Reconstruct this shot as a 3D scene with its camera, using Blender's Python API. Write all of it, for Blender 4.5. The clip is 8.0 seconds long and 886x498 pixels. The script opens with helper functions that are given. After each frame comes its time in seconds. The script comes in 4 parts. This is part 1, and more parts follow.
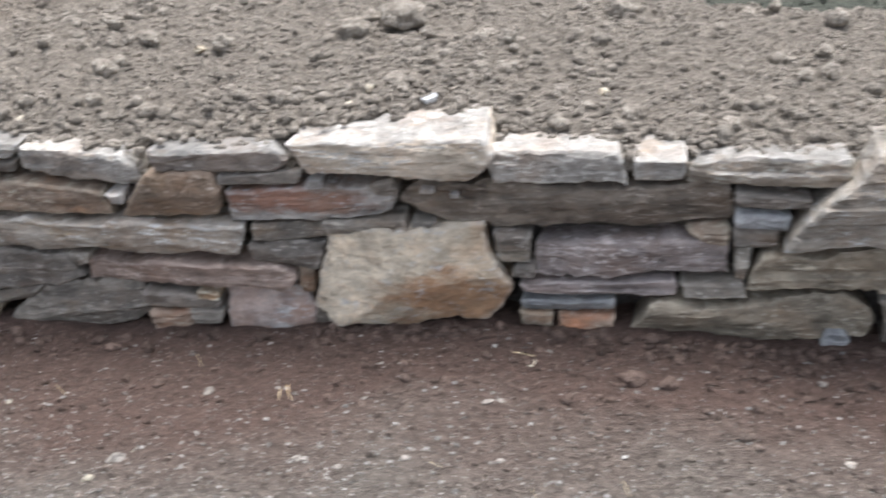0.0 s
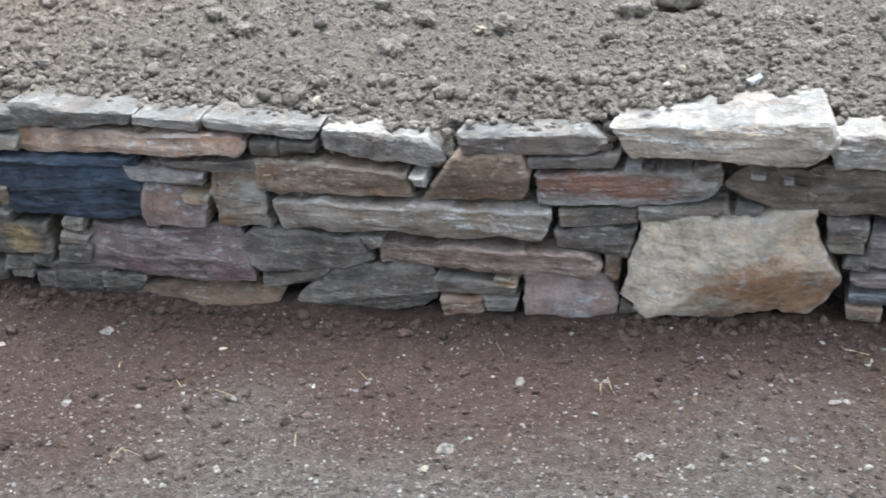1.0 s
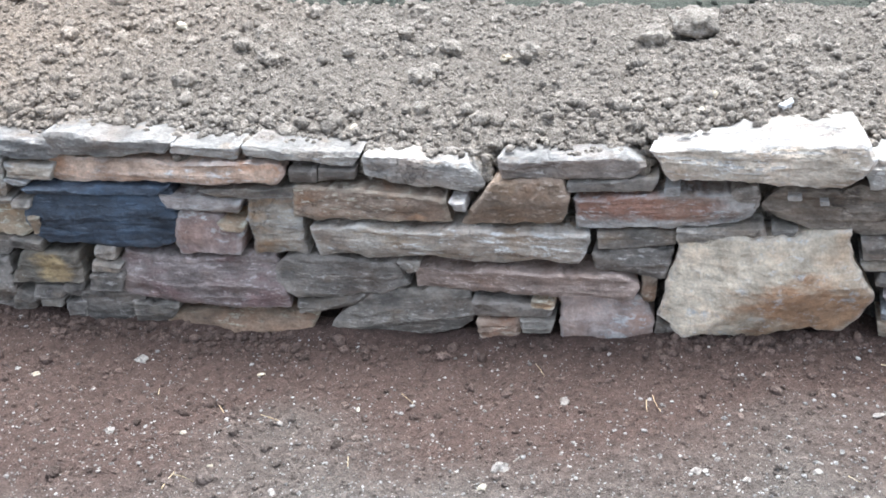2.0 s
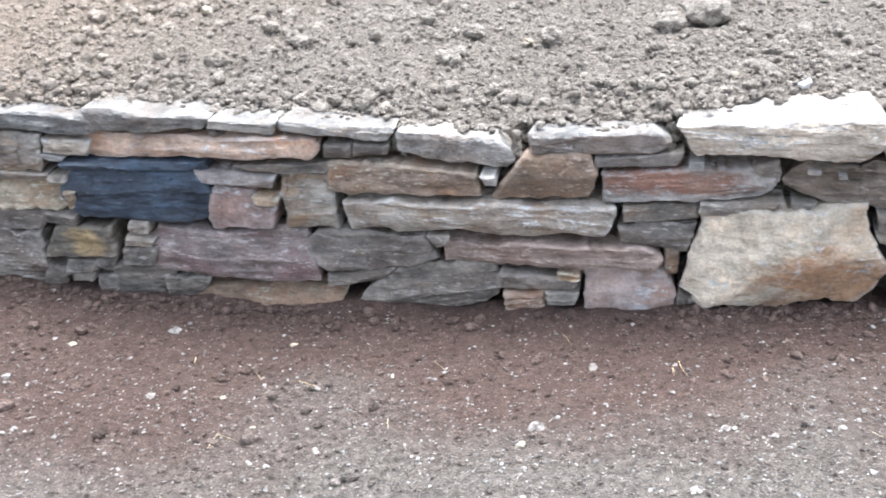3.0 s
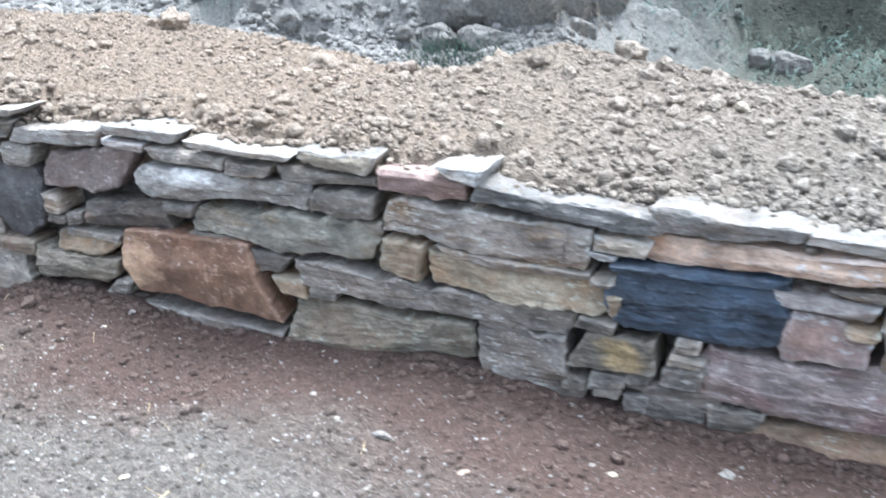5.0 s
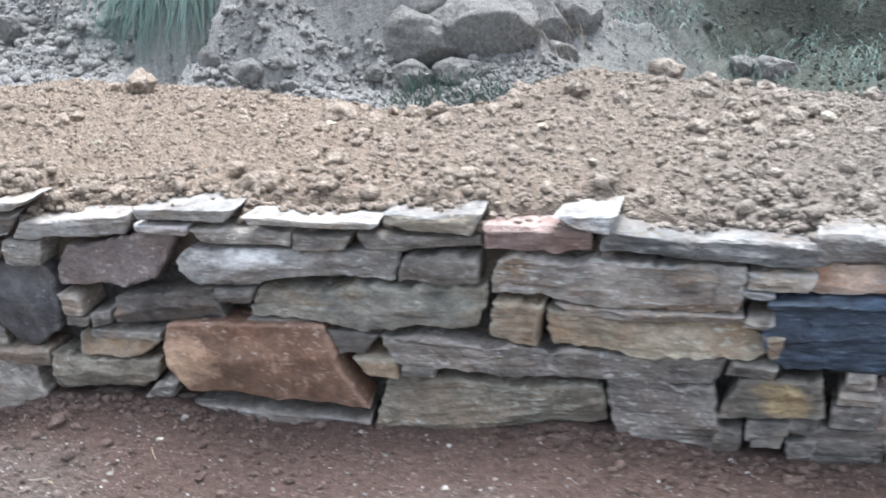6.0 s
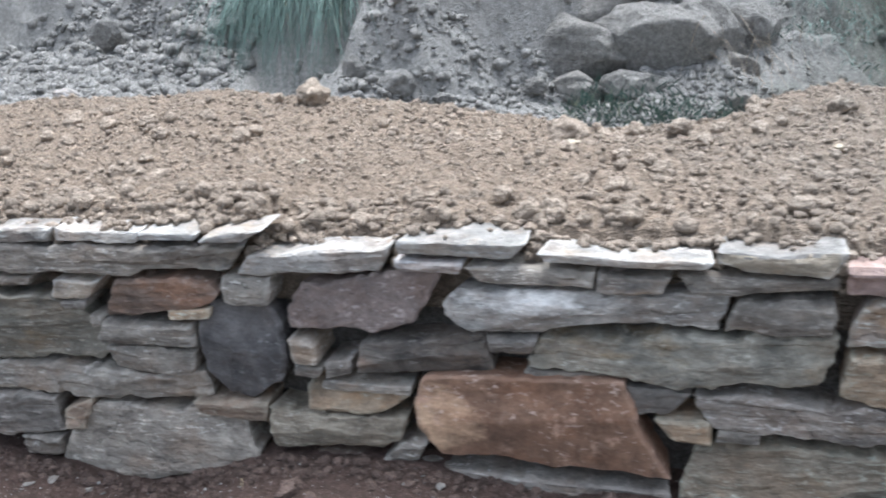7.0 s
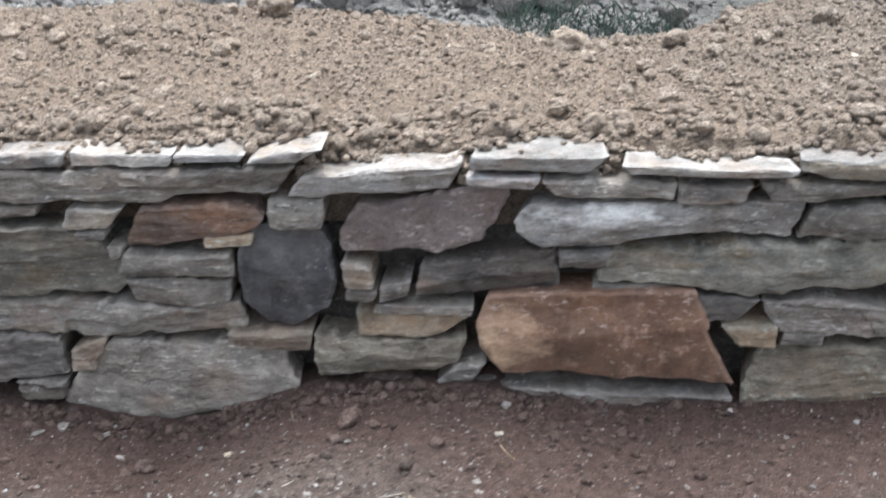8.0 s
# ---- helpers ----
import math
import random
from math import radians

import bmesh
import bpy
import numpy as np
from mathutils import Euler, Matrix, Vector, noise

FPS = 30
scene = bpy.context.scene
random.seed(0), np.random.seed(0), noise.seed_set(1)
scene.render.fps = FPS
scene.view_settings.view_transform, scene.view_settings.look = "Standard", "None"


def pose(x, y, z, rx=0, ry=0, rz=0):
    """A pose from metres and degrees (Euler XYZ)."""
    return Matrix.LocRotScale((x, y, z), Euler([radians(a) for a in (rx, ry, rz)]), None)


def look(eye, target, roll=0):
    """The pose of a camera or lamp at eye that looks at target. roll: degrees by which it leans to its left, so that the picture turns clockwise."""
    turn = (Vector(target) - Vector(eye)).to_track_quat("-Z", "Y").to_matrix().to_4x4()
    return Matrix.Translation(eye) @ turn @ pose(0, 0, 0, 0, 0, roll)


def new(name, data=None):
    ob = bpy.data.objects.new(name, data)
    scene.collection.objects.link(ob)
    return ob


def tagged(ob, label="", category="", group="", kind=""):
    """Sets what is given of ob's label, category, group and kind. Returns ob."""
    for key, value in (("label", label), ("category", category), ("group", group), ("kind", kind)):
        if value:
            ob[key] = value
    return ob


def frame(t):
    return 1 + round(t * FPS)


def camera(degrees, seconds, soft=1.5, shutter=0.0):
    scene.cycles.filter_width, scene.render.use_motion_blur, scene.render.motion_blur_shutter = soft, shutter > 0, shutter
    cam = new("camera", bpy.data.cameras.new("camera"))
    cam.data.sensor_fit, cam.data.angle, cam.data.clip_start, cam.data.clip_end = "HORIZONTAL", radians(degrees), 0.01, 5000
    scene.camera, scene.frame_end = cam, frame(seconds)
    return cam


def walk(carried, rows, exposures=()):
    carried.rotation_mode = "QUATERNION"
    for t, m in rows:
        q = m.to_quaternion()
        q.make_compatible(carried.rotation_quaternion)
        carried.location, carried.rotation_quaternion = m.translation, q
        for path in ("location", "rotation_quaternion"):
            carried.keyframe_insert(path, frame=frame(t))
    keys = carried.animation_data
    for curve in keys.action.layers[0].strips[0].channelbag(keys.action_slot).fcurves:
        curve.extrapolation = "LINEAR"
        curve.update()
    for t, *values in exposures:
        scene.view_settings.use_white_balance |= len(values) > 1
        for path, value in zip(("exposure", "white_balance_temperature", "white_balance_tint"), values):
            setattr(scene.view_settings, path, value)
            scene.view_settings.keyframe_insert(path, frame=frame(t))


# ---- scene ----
cam = camera(43.2, 8.0, soft=1.8, shutter=0.4)
PATH = [
    (0, (-0.027, 0.004, 1.527), (-0.352, 1.708, 0.531), -1.6),
    (0.5, (-0.279, 0.003, 1.498), (-0.709, 1.674, 0.485), -2.6),
    (1, (-0.457, -0.008, 1.501), (-0.965, 1.641, 0.491), -3.8),
    (1.5, (-0.557, -0.039, 1.507), (-1.045, 1.635, 0.527), -3.7),
    (1.7, (-0.575, -0.055, 1.514), (-1.05, 1.629, 0.544), -3.6),
    (2.8, (-0.69, -0.206, 1.491), (-1.075, 1.509, 0.538), -2.4),
    (3, (-0.701, -0.224, 1.491), (-1.105, 1.487, 0.538), -2.3),
    (3.5, (-0.754, -0.259, 1.496), (-1.238, 1.435, 0.55), -2.2),
    (4, (-0.869, -0.284, 1.476), (-1.469, 1.389, 0.56), -2.0),
    (4.5, (-1.164, -0.216, 1.431), (-1.906, 1.431, 0.572), -1.6),
    (5, (-1.489, -0.113, 1.396), (-2.324, 1.526, 0.611), -1.7),
    (5.2, (-1.601, -0.08, 1.385), (-2.403, 1.582, 0.614), -2.6),
    (6.3, (-2.353, -0.039, 1.381), (-2.91, 1.734, 0.641), -4.7),
    (6.5, (-2.524, 0.007, 1.353), (-3.074, 1.787, 0.625), -4.2),
    (7, (-2.832, 0.115, 1.335), (-3.408, 1.887, 0.608), -4.4),
    (7.5, (-3.091, 0.116, 1.339), (-3.465, 1.912, 0.542), -3.3),
    (8, (-3.385, 0.07, 1.332), (-3.57, 1.858, 0.453), -1.4),
]
EXPOSURES = [(0, 1.38, 6300, 9), (0.5, 1.36, 6000, 6), (1, 1.34, 5850, 4), (1.5, 1.38, 5900, 6), (1.7, 1.6, 5850, 6), (2.8, 2.0, 5950, 8), (3.5, 2.13, 5750, 7), (4.5, 2.13, 5550, 4), (5, 2.15, 5550, 4), (6.3, 1.72, 5850, 7), (7, 1.6, 5800, 6), (8, 1.5, 6050, 7)]
walk(cam, [(t, look(eye, target, roll)) for t, eye, target, roll in PATH], EXPOSURES)

# ---- light: an overcast sky, brightest behind the wall ----
world = bpy.data.worlds.new("overcast_sky")
scene.world = world
world.use_nodes = True
wn, wl = world.node_tree.nodes, world.node_tree.links
sky = wn.new("ShaderNodeTexSky")
sky.sky_type = "NISHITA"
sky.sun_disc = False
sky.sun_elevation, sky.sun_rotation = radians(74), radians(10)
sky.dust_density = 4.0
pale_sky = wn.new("ShaderNodeHueSaturation")
pale_sky.inputs["Saturation"].default_value = 0.4
wl.new(sky.outputs["Color"], pale_sky.inputs["Color"])
wl.new(pale_sky.outputs["Color"], wn["Background"].inputs["Color"])
wn["Background"].inputs["Strength"].default_value = 0.13
sun = new("sun", bpy.data.lights.new("sun", "SUN"))
sun.data.energy, sun.data.angle, sun.data.color = 1.7, radians(40), (1.0, 0.98, 0.96)
sun.matrix_world = look((0.4, 2.0, 7.0), (0, 0, 0))


# ---- noise and meshes ----
def hash3(i, j, k):
    h = (i * 374761393 + j * 668265263 + k * 1274126177) & 0x7FFFFFFF
    h = ((h ^ (h >> 13)) * 1103515245) & 0x7FFFFFFF
    return ((h ^ (h >> 16)) & 0xFFFF) / 32767.5 - 1.0


def value(x, y, z=0.0, seed=0):
    """Smooth noise from -1 to 1, over arrays."""
    x, y, z = np.broadcast_arrays(np.asarray(x, float), np.asarray(y, float), np.asarray(z, float))
    i, j, k = (np.floor(a).astype(np.int64) for a in (x, y, z))
    f, g, h = (a - np.floor(a) for a in (x, y, z))
    f, g, h = (a * a * (3 - 2 * a) for a in (f, g, h))
    k = k + seed * 101
    total = 0
    for a in (0, 1):
        for b in (0, 1):
            for c in (0, 1):
                total = total + (f if a else 1 - f) * (g if b else 1 - g) * (h if c else 1 - h) * hash3(i + a, j + b, k + c)
    return total


def fbm(x, y, z=0.0, octaves=4, seed=0):
    total, size = 0, 1.0
    for o in range(octaves):
        total = total + size * value(np.asarray(x) * 2 ** o, np.asarray(y) * 2 ** o, np.asarray(z) * 2 ** o, seed + o * 7)
        size *= 0.5
    return total


def mesh_of(name, verts, faces, material, smooth=True):
    me = bpy.data.meshes.new(name)
    me.from_pydata(np.asarray(verts).tolist(), [], faces if isinstance(faces, list) else faces.tolist())
    me.materials.append(material)
    me.polygons.foreach_set("use_smooth", [smooth] * len(me.polygons))
    me.update()
    return me


def part(name, me, parent, label=""):
    ob = new(name, me)
    ob.parent = parent
    return tagged(ob, label)


def sheet(xs, ys, height):
    """Vertices and faces of a ground sheet over the lines xs, ys."""
    x, y = np.meshgrid(xs, ys)
    z = height(x, y)
    n, m = len(xs), len(ys)
    i = np.arange((m - 1) * n).reshape(m - 1, n)[:, :-1].ravel()
    return np.stack([x.ravel(), y.ravel(), z.ravel()], 1), np.stack([i, i + 1, i + n + 1, i + n], 1)


def smooth(t):
    t = np.clip(t, 0, 1)
    return t * t * (3 - 2 * t)


# ---- materials ----
def mute(colour, k):
    """The colour, drawn towards grey of the same lightness."""
    grey = 0.3 * colour[0] + 0.55 * colour[1] + 0.15 * colour[2]
    return tuple(grey + (c - grey) * k for c in colour)


def rock(name, dark, light, accent=None, amount=0.0, patch=5.0, rough=0.85, bump=1.2, lichen=0.5, strata=38.0, shade=1.0, spot=None):
    """Split stone: two tones in thin beds, patches of an accent colour, pale dust specks, worn edges with painted
    highlights.
    """
    dark, light = tuple(shade * 1.5 * k * c for k, c in zip((1.01, 1.0, 1.0), dark)), tuple(shade * 2.05 * k * c for k, c in zip((1.01, 1.0, 1.0), light))
    accent = accent and mute(tuple(1.4 * c for c in accent), 0.95)
    mat = bpy.data.materials.new(name)
    mat.use_nodes = True
    n, l = mat.node_tree.nodes, mat.node_tree.links
    shader = n["Principled BSDF"]
    coord, info = n.new("ShaderNodeTexCoord"), n.new("ShaderNodeObjectInfo")
    spread = n.new("ShaderNodeVectorMath")
    spread.operation = "MULTIPLY_ADD"
    l.new(info.outputs["Random"], spread.inputs[0])
    spread.inputs[1].default_value = (37, 53, 71)
    l.new(coord.outputs["Object"], spread.inputs[2])

    def noise_at(scale, detail, squash=(1, 1, 1)):
        m = n.new("ShaderNodeMapping")
        m.inputs["Scale"].default_value = squash
        l.new(spread.outputs[0], m.inputs["Vector"])
        t = n.new("ShaderNodeTexNoise")
        t.inputs["Scale"].default_value, t.inputs["Detail"].default_value, t.inputs["Roughness"].default_value = scale, detail, 0.65
        l.new(m.outputs[0], t.inputs["Vector"])
        return t.outputs["Fac"]

    def ramp(fac, lo, hi):
        r = n.new("ShaderNodeMapRange")
        r.inputs["From Min"].default_value, r.inputs["From Max"].default_value = lo, hi
        l.new(fac, r.inputs["Value"])
        return r.outputs[0]

    def blend(fac, a, b, mode="MIX"):
        x = n.new("ShaderNodeMix")
        x.data_type, x.blend_type = "RGBA", mode
        for socket, v in ((x.inputs["Factor"], fac), (x.inputs["A"], a), (x.inputs["B"], b)):
            if isinstance(v, (int, float)):
                socket.default_value = v
            elif isinstance(v, tuple):
                socket.default_value = (*v, 1)
            else:
                l.new(v, socket)
        return x.outputs["Result"]

    def times(fac, k):
        m = n.new("ShaderNodeMath")
        m.operation = "MULTIPLY"
        l.new(fac, m.inputs[0])
        if isinstance(k, (int, float)):
            m.inputs[1].default_value = k
        else:
            l.new(k, m.inputs[1])
        return m.outputs[0]

    middle = tuple(0.5 * a + 0.5 * b for a, b in zip(dark, light))
    beds = noise_at(1.0, 5, (9, 9, 0.5 * strata))
    cloud = noise_at(7.0, 5)
    split = noise_at(1.0, 4, (19, 19, 3.0 * strata))
    flake = noise_at(1.0, 5, (17, 17, 1.5 * strata))
    mottle = noise_at(24.0, 6, (1, 1, 1.5))
    colour = blend(ramp(beds, 0.36, 0.64), dark, light)
    colour = blend(times(ramp(cloud, 0.38, 0.68), 0.7), colour, middle)
    if accent:
        if spot:
            # one stain with its own place and reach on the stone
            m = n.new("ShaderNodeMapping")
            m.inputs["Location"].default_value = (-spot[0] / spot[2], 0, -spot[1] / spot[3])
            m.inputs["Scale"].default_value = (1 / spot[2], 0, 1 / spot[3])
            l.new(coord.outputs["Object"], m.inputs["Vector"])
            reach, fray = n.new("ShaderNodeVectorMath"), n.new("ShaderNodeMath")
            reach.operation, fray.operation = "LENGTH", "MULTIPLY_ADD"
            l.new(m.outputs[0], reach.inputs[0])
            l.new(noise_at(11.0, 6, (1, 1, 2.2)), fray.inputs[0])
            fray.inputs[1].default_value = 2.6
            l.new(reach.outputs["Value"], fray.inputs[2])
            colour = blend(times(ramp(fray.outputs[0], 2.55, 1.9), 0.9), colour, accent)
        else:
            colour = blend(ramp(noise_at(patch, 4, (1, 1, 2.2)), 0.62 - amount * 0.35, 0.74 - amount * 0.3), colour, accent)
    # earth rubbed into the face, then pale edges of the split beds and dark clefts between them
    colour = blend(times(ramp(noise_at(8.0, 6, (1, 1, 1.5)), 0.46, 0.68), 0.5), colour, (1.25 * middle[0] * 0.8, 0.97 * middle[1] * 0.8, 0.78 * middle[2] * 0.8))
    colour = blend(times(times(ramp(split, 0.58, 0.66), ramp(cloud, 0.4, 0.55)), 0.85), colour, tuple(min(0.6, 0.06 + 1.35 * c) for c in light))
    colour = blend(times(ramp(flake, 0.4, 0.31), 0.55), colour, tuple(0.45 * c for c in dark))
    colour = blend(0.7, colour, blend(ramp(mottle, 0.3, 0.7), (0.52, 0.51, 0.5), (1.42, 1.4, 1.38)), "MULTIPLY")
    # a few cracks across the beds
    warp = n.new("ShaderNodeVectorMath")
    warp.operation = "MULTIPLY_ADD"
    crackle, shift = n.new("ShaderNodeTexVoronoi"), n.new("ShaderNodeMapping")
    crackle.feature = "DISTANCE_TO_EDGE"
    crackle.inputs["Scale"].default_value = 1.0
    shift.inputs["Scale"].default_value = (5, 5, 9)
    l.new(noise_at(12.0, 4), warp.inputs[0])
    warp.inputs[1].default_value = (1.5, 1.5, 1.5)
    l.new(spread.outputs[0], shift.inputs["Vector"])
    l.new(shift.outputs[0], warp.inputs[2])
    l.new(warp.outputs[0], crackle.inputs["Vector"])
    crack = times(times(ramp(crackle.outputs["Distance"], 0.025, 0.0), ramp(noise_at(5.0, 2), 0.54, 0.62)), 0.45)
    colour = blend(crack, colour, tuple(0.35 * c for c in dark))
    # lichen and dust flecks in drifts
    fleck = times(ramp(noise_at(48.0, 5, (1, 1, 2.2)), 0.57, 0.64), ramp(noise_at(7.0, 3), 0.45, 0.6))
    colour = blend(times(fleck, min(1.0, 1.3 * lichen)), colour, tuple(min(0.7, 0.2 + 1.2 * c) for c in light))
    colour = blend(0.5, colour, blend(ramp(noise_at(170.0, 3), 0.25, 0.75), (0.62, 0.62, 0.62), (1.38, 1.38, 1.38)), "MULTIPLY")
    # lighter convex edges: chipping, with edge highlights put into the colour
    worn_highlight = ramp(n.new("ShaderNodeNewGeometry").outputs["Pointiness"], 0.52, 0.6)
    colour = blend(times(worn_highlight, 0.5), colour, tuple(min(0.65, 0.08 + 1.4 * c) for c in light))
    tone = n.new("ShaderNodeMapRange")
    tone.inputs["To Min"].default_value, tone.inputs["To Max"].default_value = 0.72, 1.26
    l.new(info.outputs["Random"], tone.inputs["Value"])
    vary = n.new("ShaderNodeVectorMath")
    vary.operation = "SCALE"
    l.new(colour, vary.inputs[0])
    l.new(tone.outputs[0], vary.inputs["Scale"])
    l.new(vary.outputs[0], shader.inputs["Base Color"])
    shader.inputs["Roughness"].default_value = rough
    height = None
    for layer in (times(beds, 0.8), times(split, 0.4), times(flake, 0.7), times(mottle, 1.1), times(noise_at(70.0, 5), 0.5), times(crack, -0.6)):
        if height is None:
            height = layer
            continue
        add = n.new("ShaderNodeMath")
        l.new(height, add.inputs[0])
        l.new(layer, add.inputs[1])
        height = add.outputs[0]
    b = n.new("ShaderNodeBump")
    b.inputs["Strength"].default_value, b.inputs["Distance"].default_value = min(1.0, 0.8 * bump), 0.011
    l.new(height, b.inputs["Height"])
    l.new(b.outputs[0], shader.inputs["Normal"])
    return mat


def earth(name, dark, light, other, patch=1.3, speck=0.25, bump=0.9, keep=0.5, loose=0.0, band=None, axis="Y"):
    """Dug soil: crumbs of two tones, broad patches of another, small pale grit."""
    dark, light, other = mute(dark, keep), mute(light, keep), mute(other, keep)
    mat = bpy.data.materials.new(name)
    mat.use_nodes = True
    n, l = mat.node_tree.nodes, mat.node_tree.links
    shader = n["Principled BSDF"]
    geo = n.new("ShaderNodeNewGeometry")

    def tex(scale, detail, lo, hi):
        t, r = n.new("ShaderNodeTexNoise"), n.new("ShaderNodeMapRange")
        t.inputs["Scale"].default_value, t.inputs["Detail"].default_value = scale, detail
        l.new(geo.outputs["Position"], t.inputs["Vector"])
        r.inputs["From Min"].default_value, r.inputs["From Max"].default_value = lo, hi
        l.new(t.outputs["Fac"], r.inputs["Value"])
        return r.outputs[0], t.outputs["Fac"]

    def blend(fac, a, b, mode="MIX"):
        x = n.new("ShaderNodeMix")
        x.data_type, x.blend_type = "RGBA", mode
        for socket, v in ((x.inputs["Factor"], fac), (x.inputs["A"], a), (x.inputs["B"], b)):
            if isinstance(v, (int, float)):
                socket.default_value = v
            elif isinstance(v, tuple):
                socket.default_value = (*v, 1)
            else:
                l.new(v, socket)
        return x.outputs["Result"]

    crumbs, height = tex(60, 8, 0.3, 0.7)
    broad, wander = tex(patch, 4, 0.4, 0.62)
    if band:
        # a band of the other colour along one axis: its edge wanders
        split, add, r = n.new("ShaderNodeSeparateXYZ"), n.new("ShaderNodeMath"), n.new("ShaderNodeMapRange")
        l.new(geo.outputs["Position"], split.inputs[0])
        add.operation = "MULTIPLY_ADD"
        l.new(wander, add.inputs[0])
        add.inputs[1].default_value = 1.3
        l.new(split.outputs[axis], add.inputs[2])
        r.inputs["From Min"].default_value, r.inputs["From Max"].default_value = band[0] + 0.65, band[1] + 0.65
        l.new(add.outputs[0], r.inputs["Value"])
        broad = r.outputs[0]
    grit, _ = tex(210, 2, 0.68, 0.76)
    colour = blend(crumbs, dark, light)
    colour = blend(broad, colour, blend(crumbs, tuple(0.7 * c for c in other), tuple(1.25 * c for c in other)))
    m = n.new("ShaderNodeMath")
    m.operation = "MULTIPLY"
    l.new(grit, m.inputs[0])
    m.inputs[1].default_value = speck
    colour = blend(m.outputs[0], colour, (0.55, 0.5, 0.45))
    fines, fine_height = tex(240, 5, 0.3, 0.7)
    colour = blend(0.6, colour, blend(fines, (0.5, 0.5, 0.5), (1.5, 1.5, 1.5)), "MULTIPLY")
    island = n.new("ShaderNodeMapRange")
    island.inputs["To Min"].default_value, island.inputs["To Max"].default_value = 1 - loose, 1 + loose
    l.new(geo.outputs["Random Per Island"], island.inputs["Value"])
    vary = n.new("ShaderNodeVectorMath")
    vary.operation = "SCALE"
    l.new(colour, vary.inputs[0])
    l.new(island.outputs[0], vary.inputs["Scale"])
    l.new(vary.outputs[0], shader.inputs["Base Color"])
    shader.inputs["Roughness"].default_value = 0.95
    shader.inputs["Specular IOR Level"].default_value = 0.2
    b = n.new("ShaderNodeBump")
    b.inputs["Strength"].default_value, b.inputs["Distance"].default_value = bump, 0.012
    both = n.new("ShaderNodeMath")
    both.operation = "ADD"
    l.new(height, both.inputs[0])
    l.new(fine_height, both.inputs[1])
    l.new(both.outputs[0], b.inputs["Height"])
    l.new(b.outputs[0], shader.inputs["Normal"])
    return mat


G = rock("grey_slate", (0.086, 0.077, 0.068), (0.202, 0.184, 0.16), (0.2, 0.155, 0.115), 0.2, shade=0.86)
DG = rock("dark_slate", (0.056, 0.051, 0.046), (0.137, 0.124, 0.11), (0.15, 0.115, 0.085), 0.12)
SB = rock("blue_grey_slate", (0.075, 0.082, 0.09), (0.19, 0.195, 0.2))
SL = rock("blue_black_slate", (0.013, 0.018, 0.027), (0.042, 0.056, 0.078), (0.055, 0.085, 0.13), 0.3, patch=9.0, rough=0.5, lichen=0.12, shade=0.95)
BK = rock("black_stone", (0.035, 0.034, 0.036), (0.075, 0.071, 0.07), strata=9.0, shade=0.8)
LG = rock("pale_grey_slate", (0.14, 0.125, 0.108), (0.3, 0.272, 0.235), (0.22, 0.17, 0.12), 0.25, shade=0.82)
LW = rock("streaked_slate", (0.085, 0.083, 0.08), (0.22, 0.21, 0.195), (0.6, 0.59, 0.57), spot=(-0.1, 0.016, 0.1, 0.024), shade=0.85)
LO = rock("olive_grey_stone", (0.11, 0.105, 0.09), (0.22, 0.205, 0.17), (0.2, 0.15, 0.09), 0.2, shade=0.85)
LT = rock("grey_tan_stone", (0.16, 0.145, 0.125), (0.3, 0.275, 0.235), (0.3, 0.2, 0.12), 0.35)
OL = rock("olive_brown_stone", (0.1, 0.087, 0.068), (0.2, 0.175, 0.138))
OG = rock("grey_brown_stone", (0.1, 0.088, 0.076), (0.195, 0.175, 0.15))
OO = rock("olive_tan_stone", (0.105, 0.092, 0.072), (0.235, 0.203, 0.158), (0.22, 0.155, 0.095), 0.15)
OC = rock("ochre_stone", (0.125, 0.103, 0.075), (0.26, 0.217, 0.16), (0.25, 0.165, 0.09), 0.3)
BR = rock("brown_stone", (0.105, 0.08, 0.062), (0.23, 0.18, 0.14), (0.26, 0.15, 0.085), 0.3)
BD = rock("dark_brown_stone", (0.07, 0.06, 0.05), (0.165, 0.14, 0.115))
BO = rock("amber_brown_stone", (0.115, 0.088, 0.066), (0.2, 0.155, 0.118), (0.21, 0.135, 0.08), 0.2, strata=10.0, shade=0.8)
BP = rock("plum_brown_stone", (0.095, 0.072, 0.06), (0.19, 0.15, 0.13))
BG = rock("brown_grey_slate", (0.1, 0.088, 0.078), (0.23, 0.205, 0.18), (0.2, 0.14, 0.09), 0.3)
PB = rock("mauve_brown_stone", (0.075, 0.06, 0.055), (0.135, 0.11, 0.1), strata=9.0)
PU = rock("purple_grey_slate", (0.075, 0.064, 0.062), (0.17, 0.15, 0.145))
PG = rock("mauve_grey_slate", (0.12, 0.105, 0.098), (0.25, 0.225, 0.21))
PP = rock("purple_pink_stone", (0.085, 0.07, 0.066), (0.19, 0.162, 0.153), (0.175, 0.115, 0.11), 0.35)
PK = rock("pink_stone", (0.13, 0.098, 0.092), (0.26, 0.21, 0.195), (0.22, 0.12, 0.11), 0.3, strata=14.0)
PL = rock("pale_pink_stone", (0.19, 0.15, 0.135), (0.36, 0.31, 0.285), (0.3, 0.2, 0.16), 0.3, strata=10.0)
RS = rock("red_streaked_slate", (0.14, 0.135, 0.13), (0.32, 0.3, 0.28), (0.21, 0.1, 0.065), spot=(-0.05, 0.012, 0.19, 0.03), shade=0.85)
